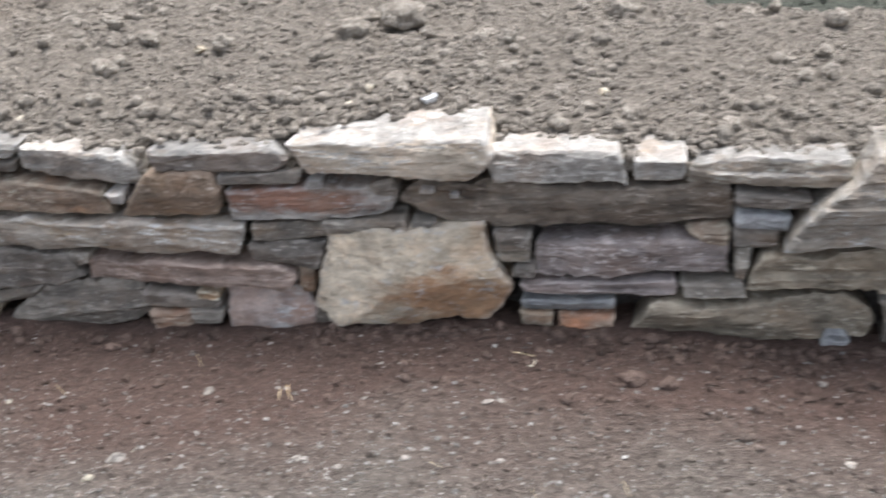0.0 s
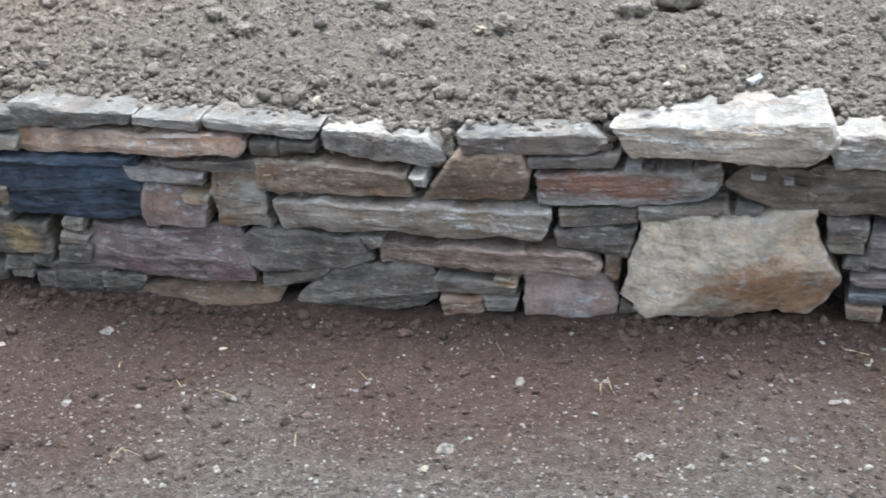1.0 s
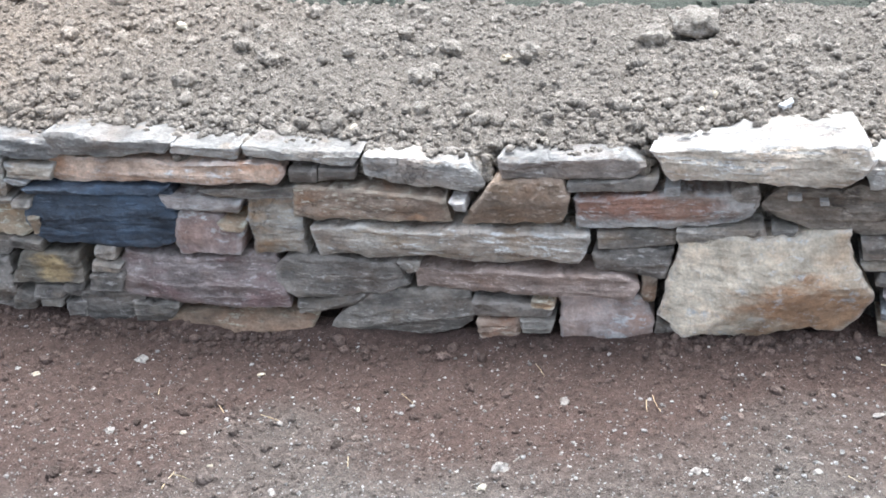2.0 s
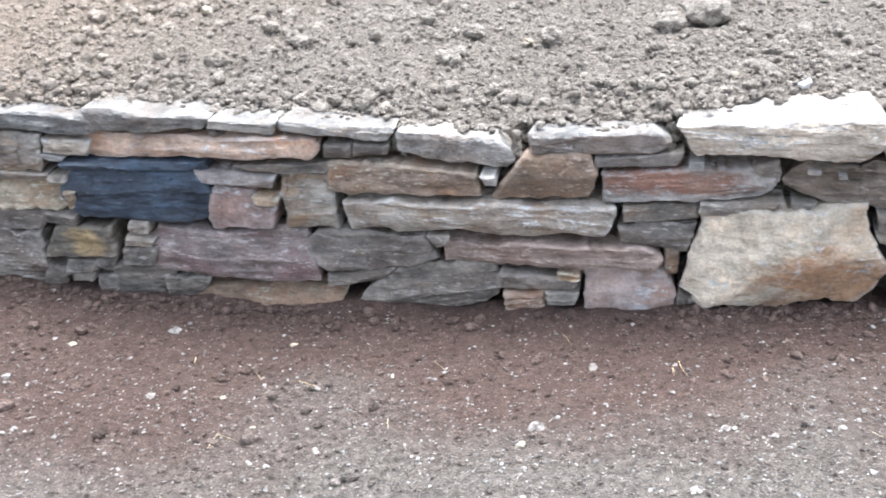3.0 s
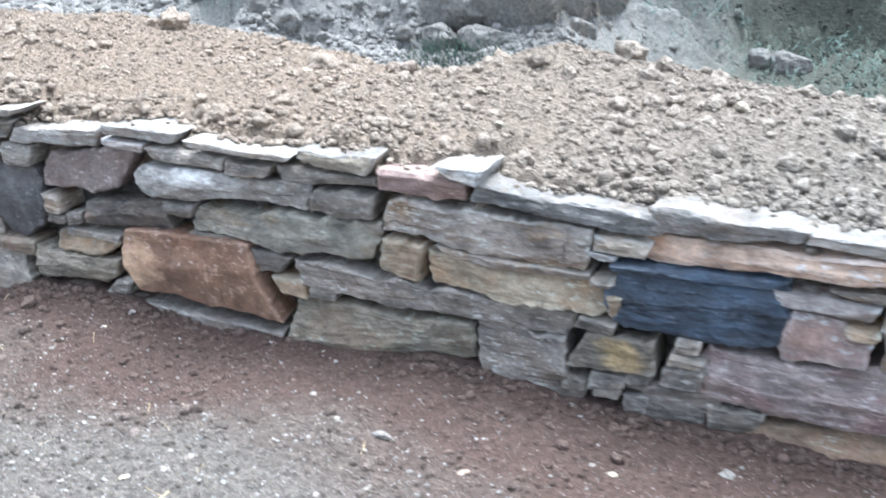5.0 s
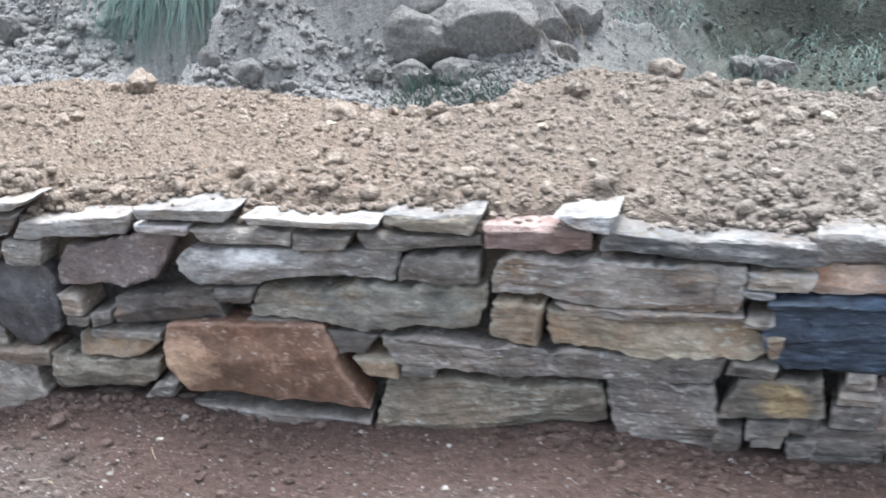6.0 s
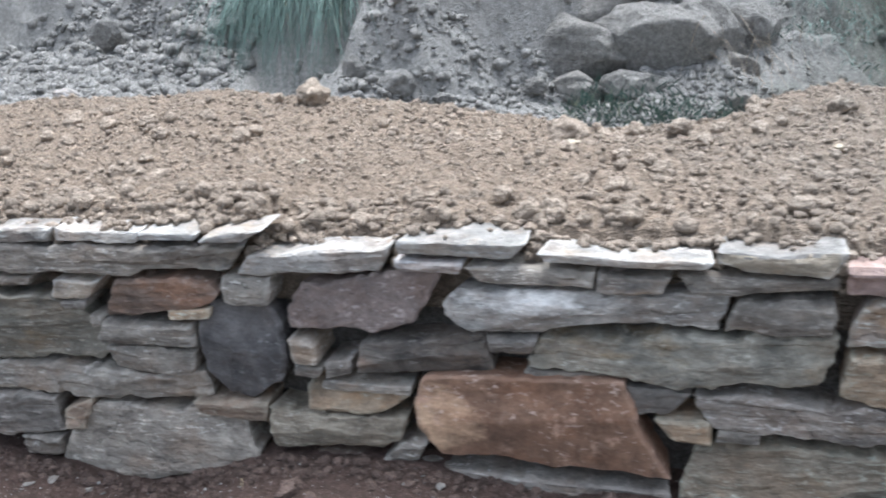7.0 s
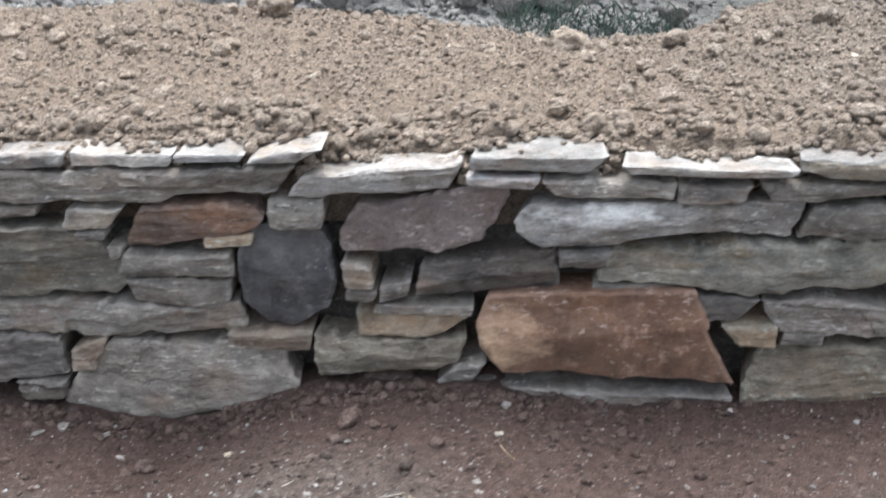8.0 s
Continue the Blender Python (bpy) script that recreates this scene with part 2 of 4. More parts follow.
RU = rock("rust_stone", (0.14, 0.084, 0.056), (0.235, 0.14, 0.092), (0.33, 0.22, 0.14), spot=(-0.2, 0.0, 0.07, 0.06), strata=6.0, bump=0.6, shade=0.5)
RB = rock("rust_brown_stone", (0.075, 0.055, 0.045), (0.15, 0.108, 0.083), (0.17, 0.095, 0.06), 0.25, shade=0.75)
RD = rock("red_stone", (0.13, 0.094, 0.083), (0.21, 0.155, 0.138), shade=0.8)
OT = rock("salmon_stone", (0.22, 0.155, 0.115), (0.42, 0.32, 0.25), (0.4, 0.22, 0.13), 0.4, shade=0.85)
OR = rock("orange_stone", (0.16, 0.11, 0.08), (0.27, 0.2, 0.155), (0.33, 0.15, 0.08), 0.5, shade=0.8)
TN = rock("tan_stone", (0.19, 0.145, 0.1), (0.34, 0.265, 0.19), (0.35, 0.22, 0.12), 0.3, shade=0.85)
TG = rock("grey_tan_slate", (0.14, 0.12, 0.1), (0.27, 0.235, 0.19))
TB = rock("tan_brown_stone", (0.13, 0.095, 0.068), (0.25, 0.185, 0.135), (0.32, 0.2, 0.12), 0.3)
DM = rock("mottled_dark_slate", (0.055, 0.05, 0.046), (0.13, 0.115, 0.1), (0.2, 0.145, 0.11), 0.25)
YE = rock("yellow_patched_slate", (0.07, 0.064, 0.055), (0.15, 0.135, 0.11), (0.4, 0.29, 0.14), spot=(0.015, 0.0, 0.05, 0.034))
BL = rock("cream_boulder", (0.235, 0.2, 0.152), (0.37, 0.325, 0.258), (0.3, 0.165, 0.085), spot=(0.1, -0.05, 0.14, 0.08), strata=7.0, bump=1.2, shade=1.1)
CG = rock("grey_cap_stone", (0.1, 0.094, 0.088), (0.2, 0.19, 0.176))
CD = rock("dark_cap_slate", (0.06, 0.06, 0.06), (0.14, 0.137, 0.13))
CL = rock("pale_cap_stone", (0.15, 0.138, 0.122), (0.28, 0.262, 0.236))
CT = rock("tan_cap_stone", (0.13, 0.112, 0.092), (0.235, 0.208, 0.175))
CP = rock("cream_cap_stone", (0.17, 0.145, 0.115), (0.3, 0.265, 0.22))
CB = rock("brown_cap_stone", (0.1, 0.086, 0.076), (0.19, 0.168, 0.15))
CC = rock("yellow_cap_stone", (0.19, 0.16, 0.12), (0.31, 0.272, 0.215))
CW = rock("white_stone", (0.42, 0.41, 0.39), (0.68, 0.66, 0.63), shade=0.38)
# coping tops: pale crust whose lightness also paints the glare of the sky
LIT_CRUST = rock("lit_weathered_crust", (0.2, 0.19, 0.175), (0.3, 0.288, 0.27), (0.2, 0.165, 0.13), 0.2, patch=14.0, lichen=0.25, strata=12.0, shade=0.58)
LIT_CRUST_GREY = rock("grey_lit_weathered_crust", (0.1, 0.096, 0.09), (0.175, 0.17, 0.162), (0.14, 0.115, 0.09), 0.2, patch=14.0, lichen=0.25, strata=12.0, shade=0.8)
# darker than CLODS: shade between the clods is put into this colour
SOIL = earth("brown_topsoil", (0.135, 0.109, 0.085), (0.29, 0.245, 0.197), (0.27, 0.195, 0.133), keep=0.75, band=(-1.6, -3.2), axis="X")
# other: reddish freshly dug strip by the wall, darkened for shade at its foot
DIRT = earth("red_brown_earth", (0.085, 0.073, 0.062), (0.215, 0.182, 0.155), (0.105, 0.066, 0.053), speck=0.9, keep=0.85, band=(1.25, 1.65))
BANK = earth("grey_earth", (0.2, 0.191, 0.179), (0.33, 0.317, 0.299), (0.085, 0.09, 0.072), bump=0.9, keep=0.9, band=(-3.0, -2.3), axis="X")
CORE = earth("packed_earth", (0.08, 0.068, 0.057), (0.16, 0.133, 0.108), (0.12, 0.098, 0.075))
# paler than SOIL: drier lumps, also lightened as their lit tops
CLODS = earth("topsoil_clods", (0.2, 0.164, 0.129), (0.38, 0.327, 0.267), (0.345, 0.262, 0.19), loose=0.2, keep=0.75, band=(-1.6, -3.2), axis="X")
# paler than DIRT likewise, and darkened by the wall's foot with it
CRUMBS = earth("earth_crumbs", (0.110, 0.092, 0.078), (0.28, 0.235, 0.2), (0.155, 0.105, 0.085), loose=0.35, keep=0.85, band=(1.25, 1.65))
LUMP = earth("earth_crusted_stone", (0.18, 0.171, 0.159), (0.31, 0.295, 0.276), (0.25, 0.232, 0.21), bump=1.0, keep=0.9)
RUBBLE = earth("grey_rubble", (0.2, 0.19, 0.177), (0.35, 0.335, 0.313), (0.09, 0.095, 0.078), loose=0.2, keep=0.9, band=(-3.0, -2.3), axis="X")
CHIP = earth("stone_chips", (0.26, 0.24, 0.218), (0.46, 0.43, 0.395), (0.36, 0.31, 0.265), loose=0.5)
CHALK = rock("pale_chip", (0.075, 0.069, 0.062), (0.13, 0.121, 0.11), strata=9.0, lichen=0.1)
PALE, PEB, CLOD, TANP, PINKP, BRICK = CHALK, DG, CRUMBS, TN, PL, OR


def grass_material():
    mat = bpy.data.materials.new("grass")
    mat.use_nodes = True
    n, l = mat.node_tree.nodes, mat.node_tree.links
    geo, r = n.new("ShaderNodeNewGeometry"), n.new("ShaderNodeValToRGB")
    r.color_ramp.elements[1].position = 0.94
    r.color_ramp.elements[0].color, r.color_ramp.elements[1].color = (0.045, 0.078, 0.066, 1), (0.14, 0.21, 0.18, 1)
    dry = r.color_ramp.elements.new(1.0)
    dry.color = (0.36, 0.36, 0.26, 1)
    l.new(geo.outputs["Random Per Island"], r.inputs[0])
    l.new(r.outputs[0], n["Principled BSDF"].inputs["Base Color"])
    n["Principled BSDF"].inputs["Roughness"].default_value = 0.7
    return mat


GRASS = grass_material()

# ---- the wall: a core of packed earth, and every stone by itself ----
FACE = 1.97
GX = (-5.0, -4.5, -4.15, -3.85, -3.55, -3.2, -2.9, -2.6, -2.3, -2.0, -1.6, -1.2, -0.8, -0.4, 0.0, 0.5)
GZ = (-0.000, -0.012, -0.043, 0.06, 0.068, 0.05, 0.075, 0.09, 0.072, 0.056, 0.059, 0.091, 0.129, 0.178, 0.179, 0.202)


def foot(x, y):
    """Height of the lower ground."""
    return np.interp(x, GX, GZ) + 0.1 * np.clip(FACE - y, 0, 0.9) + 0.012 * fbm(x * 2.2, y * 2.2, seed=3) + (0.024 + 0.014 * value(x * 5, 1.5) + 0.006 * value(x * 14, 4.5)) * np.exp(-np.clip(FACE - 0.01 - y, 0, 5) / 0.08)


def build_core():
    x = np.concatenate([np.linspace(-40, -5.5, 30), np.linspace(-5.4, 1.0, 220), np.linspace(1.1, 40, 30)])
    rows = [(FACE + 0.1, -0.35), (FACE + 0.1, 0.1), (FACE + 0.095, 0.3), (FACE + 0.1, 0.5), (FACE + 0.13, 0.52), (FACE + 0.4, 0.52), (FACE + 0.4, -0.35)]
    v = np.array([(a, y + 0.012 * float(value(a * 14, z * 9 + y)), z) for y, z in rows for a in x])
    n = len(x)
    f = [(r * n + i, r * n + i + 1, ((r + 1) % 7) * n + i + 1, ((r + 1) % 7) * n + i) for r in range(7) for i in range(n - 1)]
    f += [tuple(r * n for r in range(7)), tuple(r * n + n - 1 for r in reversed(range(7)))]
    return tagged(new("dry_stone_wall", mesh_of("core", v, f, CORE)), "low dry-stone retaining wall of mixed slate and rubble, earth core behind open joints", "stone wall", kind="structure")


wall = build_core()
MARKED = {BL: "large cream boulder with an orange stain", RU: "rust-brown slab with a tan patch", BK: "rounded black stone", SL: "blue-black slate block", RS: "slate with a red-brown streak", YE: "dark slate with a yellow patch", OT: "long salmon-tinted stone", RD: "dull red coping stone", LW: "layered slate with a white patch", OC: "ochre-brown split stone", PP: "purple-pink block", CP: "large cream coping slab"}
caps = []
count = 0


def stone(x, z, w, tilt, left, right, lean_l, lean_r, material, nose=(0, 0), corner=0.07, proud=0.0, rough=1.0, depth=0.16, name="stone", shelf=0.0, corners=None, facets=None):
    """One split stone in the wall's face: its middle, length, tilt in degrees, height at both ends, lean and point of both ends; or the corners of its outline, as shares of its half length and half height."""
    global count
    count += 1
    s = count * 3.7
    h = 0.5 * (left + right)
    corner = max(corner, 0.4) if w < 0.06 else corner
    nu, nv = int(np.clip(w / 0.0065, 10, 84)), int(np.clip(h / 0.0036, 10, 56))
    u, v = np.meshgrid(np.linspace(-1, 1, nu), np.linspace(-1, 1, nv))
    e = np.maximum(np.abs(u), np.abs(v))
    px, pz = u * np.sqrt(1 - corner * v * v * 0.5), v * np.sqrt(1 - corner * u * u * 0.5)
    k = (px + 1) / 2
    w, left, right = w * 1.015, left * 1.03, right * 1.03
    lx = px * w / 2 + pz * (lean_l * (1 - k) + lean_r * k) + (1 - pz * pz) * (nose[1] * np.clip(px, 0, 1) ** 3 - nose[0] * np.clip(-px, 0, 1) ** 3)
    lz = pz * (left * (1 - k) + right * k) / 2
    if corners:
        # outline from its corners: each ring of the grid is the outline drawn smaller
        turn = np.arctan2(v, u)
        c = np.array(sorted((math.atan2(b, a), a, b) for a, b in corners))
        c = np.concatenate([c[-1:] - [[2 * math.pi, 0, 0]], c, c[:1] + [[2 * math.pi, 0, 0]]])
        at = np.clip(np.searchsorted(c[:, 0], turn.ravel()) - 1, 0, len(c) - 2)
        (ax, az), (bx, bz) = c[at, 1:].T, c[at + 1, 1:].T
        dx, dz = np.cos(turn.ravel()), np.sin(turn.ravel())
        reach = (ax * (bz - az) - az * (bx - ax)) / (dx * (bz - az) - dz * (bx - ax))
        lx, lz = (reach * dx).reshape(u.shape) * e * w / 2, (reach * dz).reshape(u.shape) * e * h / 2
    # an uneven outline: straight breaks between chance corners, and small chips
    j = min(0.012, 0.14 * h) * rough ** 0.5
    chip = np.random.default_rng(count + 500)

    def broken(a, span):
        knots = np.cumsum(chip.uniform(0.025, 0.13, 60))
        return np.interp(a, knots - knots[0] - span, chip.uniform(-1, 1, 60))

    up, down, near_end, far_end = broken(lx, 0.5 * w + 0.05), broken(lx, 0.5 * w + 0.05), broken(lz, 0.5 * h + 0.04), broken(lz, 0.5 * h + 0.04)
    lz = lz + j * (np.where(v > 0, up, down) + 0.35 * value(lx * 70, np.sign(v) + s)) * np.abs(v) ** 3
    lx = lx + j * (np.where(u > 0, far_end, near_end) + 0.35 * value(lz * 80, np.sign(u) - s)) * np.abs(u) ** 3
    # the face: split planes, ledges along the beds, chipped edges
    edge = np.minimum((1 - np.abs(u)) * w / 2, (1 - np.abs(v)) * h / 2)
    bevel = min(0.006, 0.16 * h) * (1 + 0.6 * value(lx * 40 + s, lz * 40))
    ly = bevel * np.clip(1 - edge / bevel, 0, 1) ** 2
    shape = np.random.default_rng(count)
    planes = [shape.normal(-0.004, 0.005) + shape.normal(0, 0.07) * lx + shape.normal(0, 0.22) * lz for _ in range(4)]
    planes = [0.45 * q for q in planes] if shelf or material is BL else planes
    if facets:
        planes = [d + a * lx + b * lz for d, a, b in facets]
    ly = ly + rough * np.clip(np.max(planes, axis=0), -0.012, 0.03)
    bed_line = lz / 0.016 + 0.7 * fbm(lx * 5 + s, lz * 5, s, octaves=3)
    step = np.floor(bed_line)
    massive = material in (BL, BK, RU, PL, PB, BO, OG, PK)
    ledge = value(step * 1.7 + 0.5, s + np.floor(lx * 5 + 0.8 * value(step * 2.1, s)) * 0.7)
    thick = np.floor(lz / 0.034 + lx * shape.normal(0, 1.2) + 0.5 * fbm(lx * 4 + s, lz * 3, s, octaves=2))
    ledge = ledge + 1.5 * value(thick * 1.9 + 0.5, s + np.floor(lx * 3 + 1.4 * value(thick * 2.7, s)) * 0.9)
    ly = ly + rough * (0.0034 * ledge * (not massive) + 0.0025 * fbm(lx * 9 + s, lz * (9 if massive else 14), s) + 0.002 * fbm(lx * 22 + s, lz * (22 if massive else 90), s + 9, octaves=3) + 0.0014 * value(lx * 130, lz * 130, s))
    ca, sa = math.cos(radians(tilt)), math.sin(radians(tilt))
    place = lambda a, b, c: np.stack([a * ca - c * sa, b, a * sa + c * ca], -1)
    front = place(lx, ly, lz).reshape(-1, 3)
    faces = []
    for r in range(nv - 1):
        for c in range(nu - 1):
            i = r * nu + c
            faces.append((i, i + 1, i + nu + 1, i + nu))
    ring = [c for c in range(nu)] + [r * nu + nu - 1 for r in range(1, nv)] + [(nv - 1) * nu + c for c in range(nu - 2, -1, -1)] + [r * nu for r in range(nv - 2, 0, -1)]
    verts, m = [front], len(ring)
    last, total = ring, nu * nv
    steps = (0.25, 0.55, 0.8, 1.0) if shelf else (0.4, 1.0)
    for d in steps:
        back = front[ring].copy()
        back[:, 1] += d * depth
        q = 1 - 0.1 * d
        back[:, 0] *= q
        back[:, 2] = back[:, 2] * q + (0.004 * fbm(back[:, 0] * 12 + s, back[:, 1] * 14, octaves=3) - 0.02 * max(0, d - 0.6) if shelf else 0)
        verts.append(back)
        this = list(range(total, total + m))
        faces += [(last[i], this[i], this[(i + 1) % m], last[(i + 1) % m]) for i in range(m)]
        last, total = this, total + m
    faces.append(tuple(last))
    me = mesh_of(name, np.concatenate(verts), faces, material)
    if shelf:
        # upward faces and the top rim take the crust, brightened as sky-lit
        me.materials.append(RD if material is RD else LIT_CRUST_GREY if material in (CD, CB) else LIT_CRUST)
        for poly in me.polygons:
            c = poly.center
            flake = lz.max() - h * (0.06 + 0.1 * float(value(c.x * 45, s)) + 0.1 * float(value(c.x * 14, s + 3)))
            poly.material_index = int(poly.normal.z > 0.6 or (c.z + c.x * -sa > flake and poly.normal.z > 0.12))
    me.set_sharp_from_angle(angle=radians(32))
    ob = part(name, me, wall, MARKED.get(material, ""))
    ob.location = (x, FACE - proud + 0.008 * float(value(s * 3.3, 0.5)), z)
    return ob


def capstone(x, z, w, tilt, left, right, lean_l, lean_r, material, shelf=0.08, **more):
    """A flat coping stone; shelf: how far back its top lies bare of soil."""
    top = z + 0.25 * (left + right)
    bare = shelf if isinstance(shelf, tuple) else (shelf, shelf)
    shelf = max(bare)
    caps.append((x - w / 2, x + w / 2, top, bare))
    return stone(x, z, w, tilt, left, right, lean_l, lean_r, material, depth=shelf + 0.06, name="capstone", shelf=shelf, **more)


capstone(-0.169, 0.577, 0.262, 2.7, 0.058, 0.064, -0.001, -0.008, CG, shelf=.09)
capstone(0.025, 0.584, 0.099, 4.0, 0.048, 0.045, -0.005, 0.004, CG, shelf=.10)
capstone(0.230, 0.582, 0.291, 2.0, 0.048, 0.058, 0.006, -0.000, CT, shelf=.08)
capstone(-0.509, 0.585, 0.370, 2.5, 0.071, 0.083, -0.021, 0.020, CP, nose=(0.000, 0.030), proud=.03, shelf=(.05, .16))
capstone(-0.893, 0.545, 0.263, 3.5, 0.045, 0.055, -0.005, 0.007, CB, nose=(0.000, 0.041), shelf=.04)
capstone(-1.197, 0.516, 0.225, -6.0, 0.057, 0.062, -0.003, -0.012, CG, nose=(0.000, 0.031), shelf=.05)
capstone(-1.456, 0.547, 0.249, -2.9, 0.021, 0.027, -0.004, 0.010, CL, shelf=.06)
capstone(-1.679, 0.545, 0.162, -0.5, 0.026, 0.027, 0.004, 0.005, CL, shelf=.08)
capstone(-1.919, 0.542, 0.310, 1.9, 0.055, 0.030, 0.001, 0.014, CG, shelf=.09)
capstone(-2.280, 0.531, 0.395, -3.9, 0.039, 0.049, 0.007, 0.008, CD, nose=(0.000, 0.033), shelf=.06)
capstone(-2.498, 0.586, 0.090, -0.3, 0.026, 0.043, -0.028, 0.010, CW, proud=.02, shelf=.07)
capstone(-2.611, 0.537, 0.215, -0.5, 0.054, 0.050, 0.001, 0.002, RD, shelf=.03)
capstone(-2.832, 0.571, 0.201, -2.4, 0.022, 0.046, -0.001, 0.013, CC, proud=.01, shelf=.07)
capstone(-3.097, 0.568, 0.295, -1.3, 0.017, 0.014, -0.010, 0.009, CL, proud=.02, shelf=.05)
capstone(-3.409, 0.574, 0.239, 0.6, 0.030, 0.031, 0.001, 0.014, CL, proud=.01, shelf=.08)
capstone(-3.708, 0.531, 0.308, 4.7, 0.037, 0.051, 0.015, 0.017, CG, shelf=.07)
capstone(-3.879, 0.584, 0.108, 5.6, 0.012, 0.022, 0.011, 0.027, CW, proud=.02, shelf=.06)
capstone(-4.018, 0.576, 0.130, 2.4, 0.018, 0.016, -0.000, 0.007, CW, proud=.01, shelf=.07)
capstone(-4.193, 0.567, 0.194, 0.4, 0.029, 0.022, 0.001, 0.004, CL, shelf=.05)
capstone(-4.417, 0.559, 0.225, 1.9, 0.028, 0.029, 0.003, 0.006, CG, shelf=.05)
stone(-0.126, 0.491, 0.575, 3.4, 0.093, 0.080, -0.028, -0.000, BD, nose=(0.071, 0.000))
stone(0.244, 0.527, 0.141, -0.6, 0.039, 0.024, -0.002, -0.002, DG)
stone(0.225, 0.482, 0.107, -1.3, 0.033, 0.030, -0.001, 0.003, SB)
stone(0.220, 0.444, 0.086, 2.7, 0.038, 0.032, -0.001, -0.000, DG)
stone(0.134, 0.441, 0.068, 1.3, 0.029, 0.037, -0.019, -0.000, BR)
stone(-0.016, 0.381, 0.381, 4.1, 0.070, 0.072, -0.001, 0.000, PU)
stone(-0.256, 0.368, 0.064, 3.1, 0.022, 0.025, -0.004, 0.002, TG)
stone(-0.233, 0.336, 0.046, -1.3, 0.028, 0.030, 0.004, 0.002, DG)
stone(-0.256, 0.405, 0.076, 2.6, 0.042, 0.037, -0.004, 0.003, DG)
stone(-0.079, 0.307, 0.312, 3.4, 0.019, 0.045, -0.004, 0.000, PU)
stone(0.149, 0.319, 0.120, 3.8, 0.034, 0.030, -0.005, -0.004, G)
stone(-0.139, 0.257, 0.188, 3.7, 0.032, 0.032, -0.002, 0.000, SB)
stone(-0.206, 0.217, 0.065, -0.9, 0.029, 0.033, -0.003, 0.001, BR)
stone(-0.101, 0.204, 0.125, 4.4, 0.050, 0.051, 0.001, 0.002, OR)
stone(0.213, 0.248, 0.436, 6.1, 0.088, 0.099, 0.033, -0.018, OL, nose=(0.000, 0.040))
stone(0.379, 0.382, 0.325, 4.3, 0.095, 0.089, 0.015, -0.005, OL)
stone(0.200, 0.384, 0.034, -3.4, 0.063, 0.065, -0.005, 0.001, G)
stone(0.476, 0.557, 0.279, 5.5, 0.158, 0.172, 0.078, -0.009, LG, proud=.05)
stone(0.396, 0.225, 0.052, 3.9, 0.048, 0.043, 0.005, -0.006, SB, corner=0.5)
stone(0.584, 0.284, 0.202, 5.8, 0.103, 0.106, -0.008, -0.006, G)
stone(-1.808, 0.483, 0.584, 2.8, 0.053, 0.047, 0.002, 0.006, OT, nose=(0.000, 0.014))
stone(-1.458, 0.495, 0.067, 2.6, 0.035, 0.037, 0.001, 0.003, DG)
stone(-1.379, 0.503, 0.079, 1.8, 0.033, 0.028, 0.002, 0.003, DG)
stone(-1.586, 0.443, 0.202, 3.8, 0.016, 0.022, -0.026, 0.007, G)
stone(-1.305, 0.431, 0.346, -1.2, 0.074, 0.067, 0.004, -0.008, BR)
stone(-1.110, 0.450, 0.028, 5.2, 0.029, 0.029, -0.004, 0.000, CW, proud=.01)
stone(-0.981, 0.462, 0.168, 4.1, 0.104, 0.102, 0.042, 0.005, BO, nose=(0.000, 0.016))
stone(-0.791, 0.509, 0.177, 4.9, 0.025, 0.026, 0.001, 0.009, DG)
stone(-0.667, 0.508, 0.031, 3.7, 0.016, 0.016, 0.000, 0.001, CW)
stone(-0.695, 0.460, 0.350, 6.6, 0.078, 0.075, 0.003, 0.008, RS, nose=(0.000, 0.023))
stone(-0.519, 0.497, 0.042, 19.5, 0.057, 0.058, -0.012, 0.008, DG)
stone(-0.431, 0.510, 0.028, 3.1, 0.010, 0.009, -0.000, -0.000, CW, proud=.012)
stone(-0.375, 0.504, 0.019, -1.5, 0.009, 0.008, -0.001, -0.001, CW, proud=.012)
stone(-1.717, 0.404, 0.186, -2.3, 0.033, 0.042, -0.011, 0.009, PG)
stone(-1.702, 0.321, 0.159, 1.6, 0.104, 0.067, 0.005, 0.003, PK, nose=(0.014, 0.000))
stone(-1.640, 0.358, 0.056, -1.0, 0.022, 0.020, -0.009, 0.006, TN)
stone(-1.543, 0.357, 0.126, 8.5, 0.147, 0.129, 0.009, -0.002, LT)
stone(-1.145, 0.351, 0.614, 1.4, 0.074, 0.076, -0.003, 0.018, LG)
stone(-1.744, 0.209, 0.409, 1.0, 0.117, 0.127, 0.009, -0.006, PP)
stone(-1.379, 0.247, 0.255, 4.9, 0.095, 0.077, -0.009, -0.010, DG, nose=(0.047, 0.000))
stone(-1.231, 0.280, 0.040, 11.4, 0.039, 0.022, -0.011, 0.007, G)
stone(-0.991, 0.267, 0.451, 3.8, 0.063, 0.057, 0.005, -0.007, BP, nose=(0.000, 0.035))
stone(-0.733, 0.389, 0.159, 3.1, 0.037, 0.032, -0.002, 0.000, G)
stone(-0.742, 0.337, 0.163, 1.4, 0.045, 0.059, -0.005, 0.007, DG)
stone(-0.563, 0.418, 0.172, 5.0, 0.031, 0.033, -0.002, -0.002, G)
stone(-0.446, 0.424, 0.047, 4.9, 0.028, 0.016, -0.002, 0.010, G)
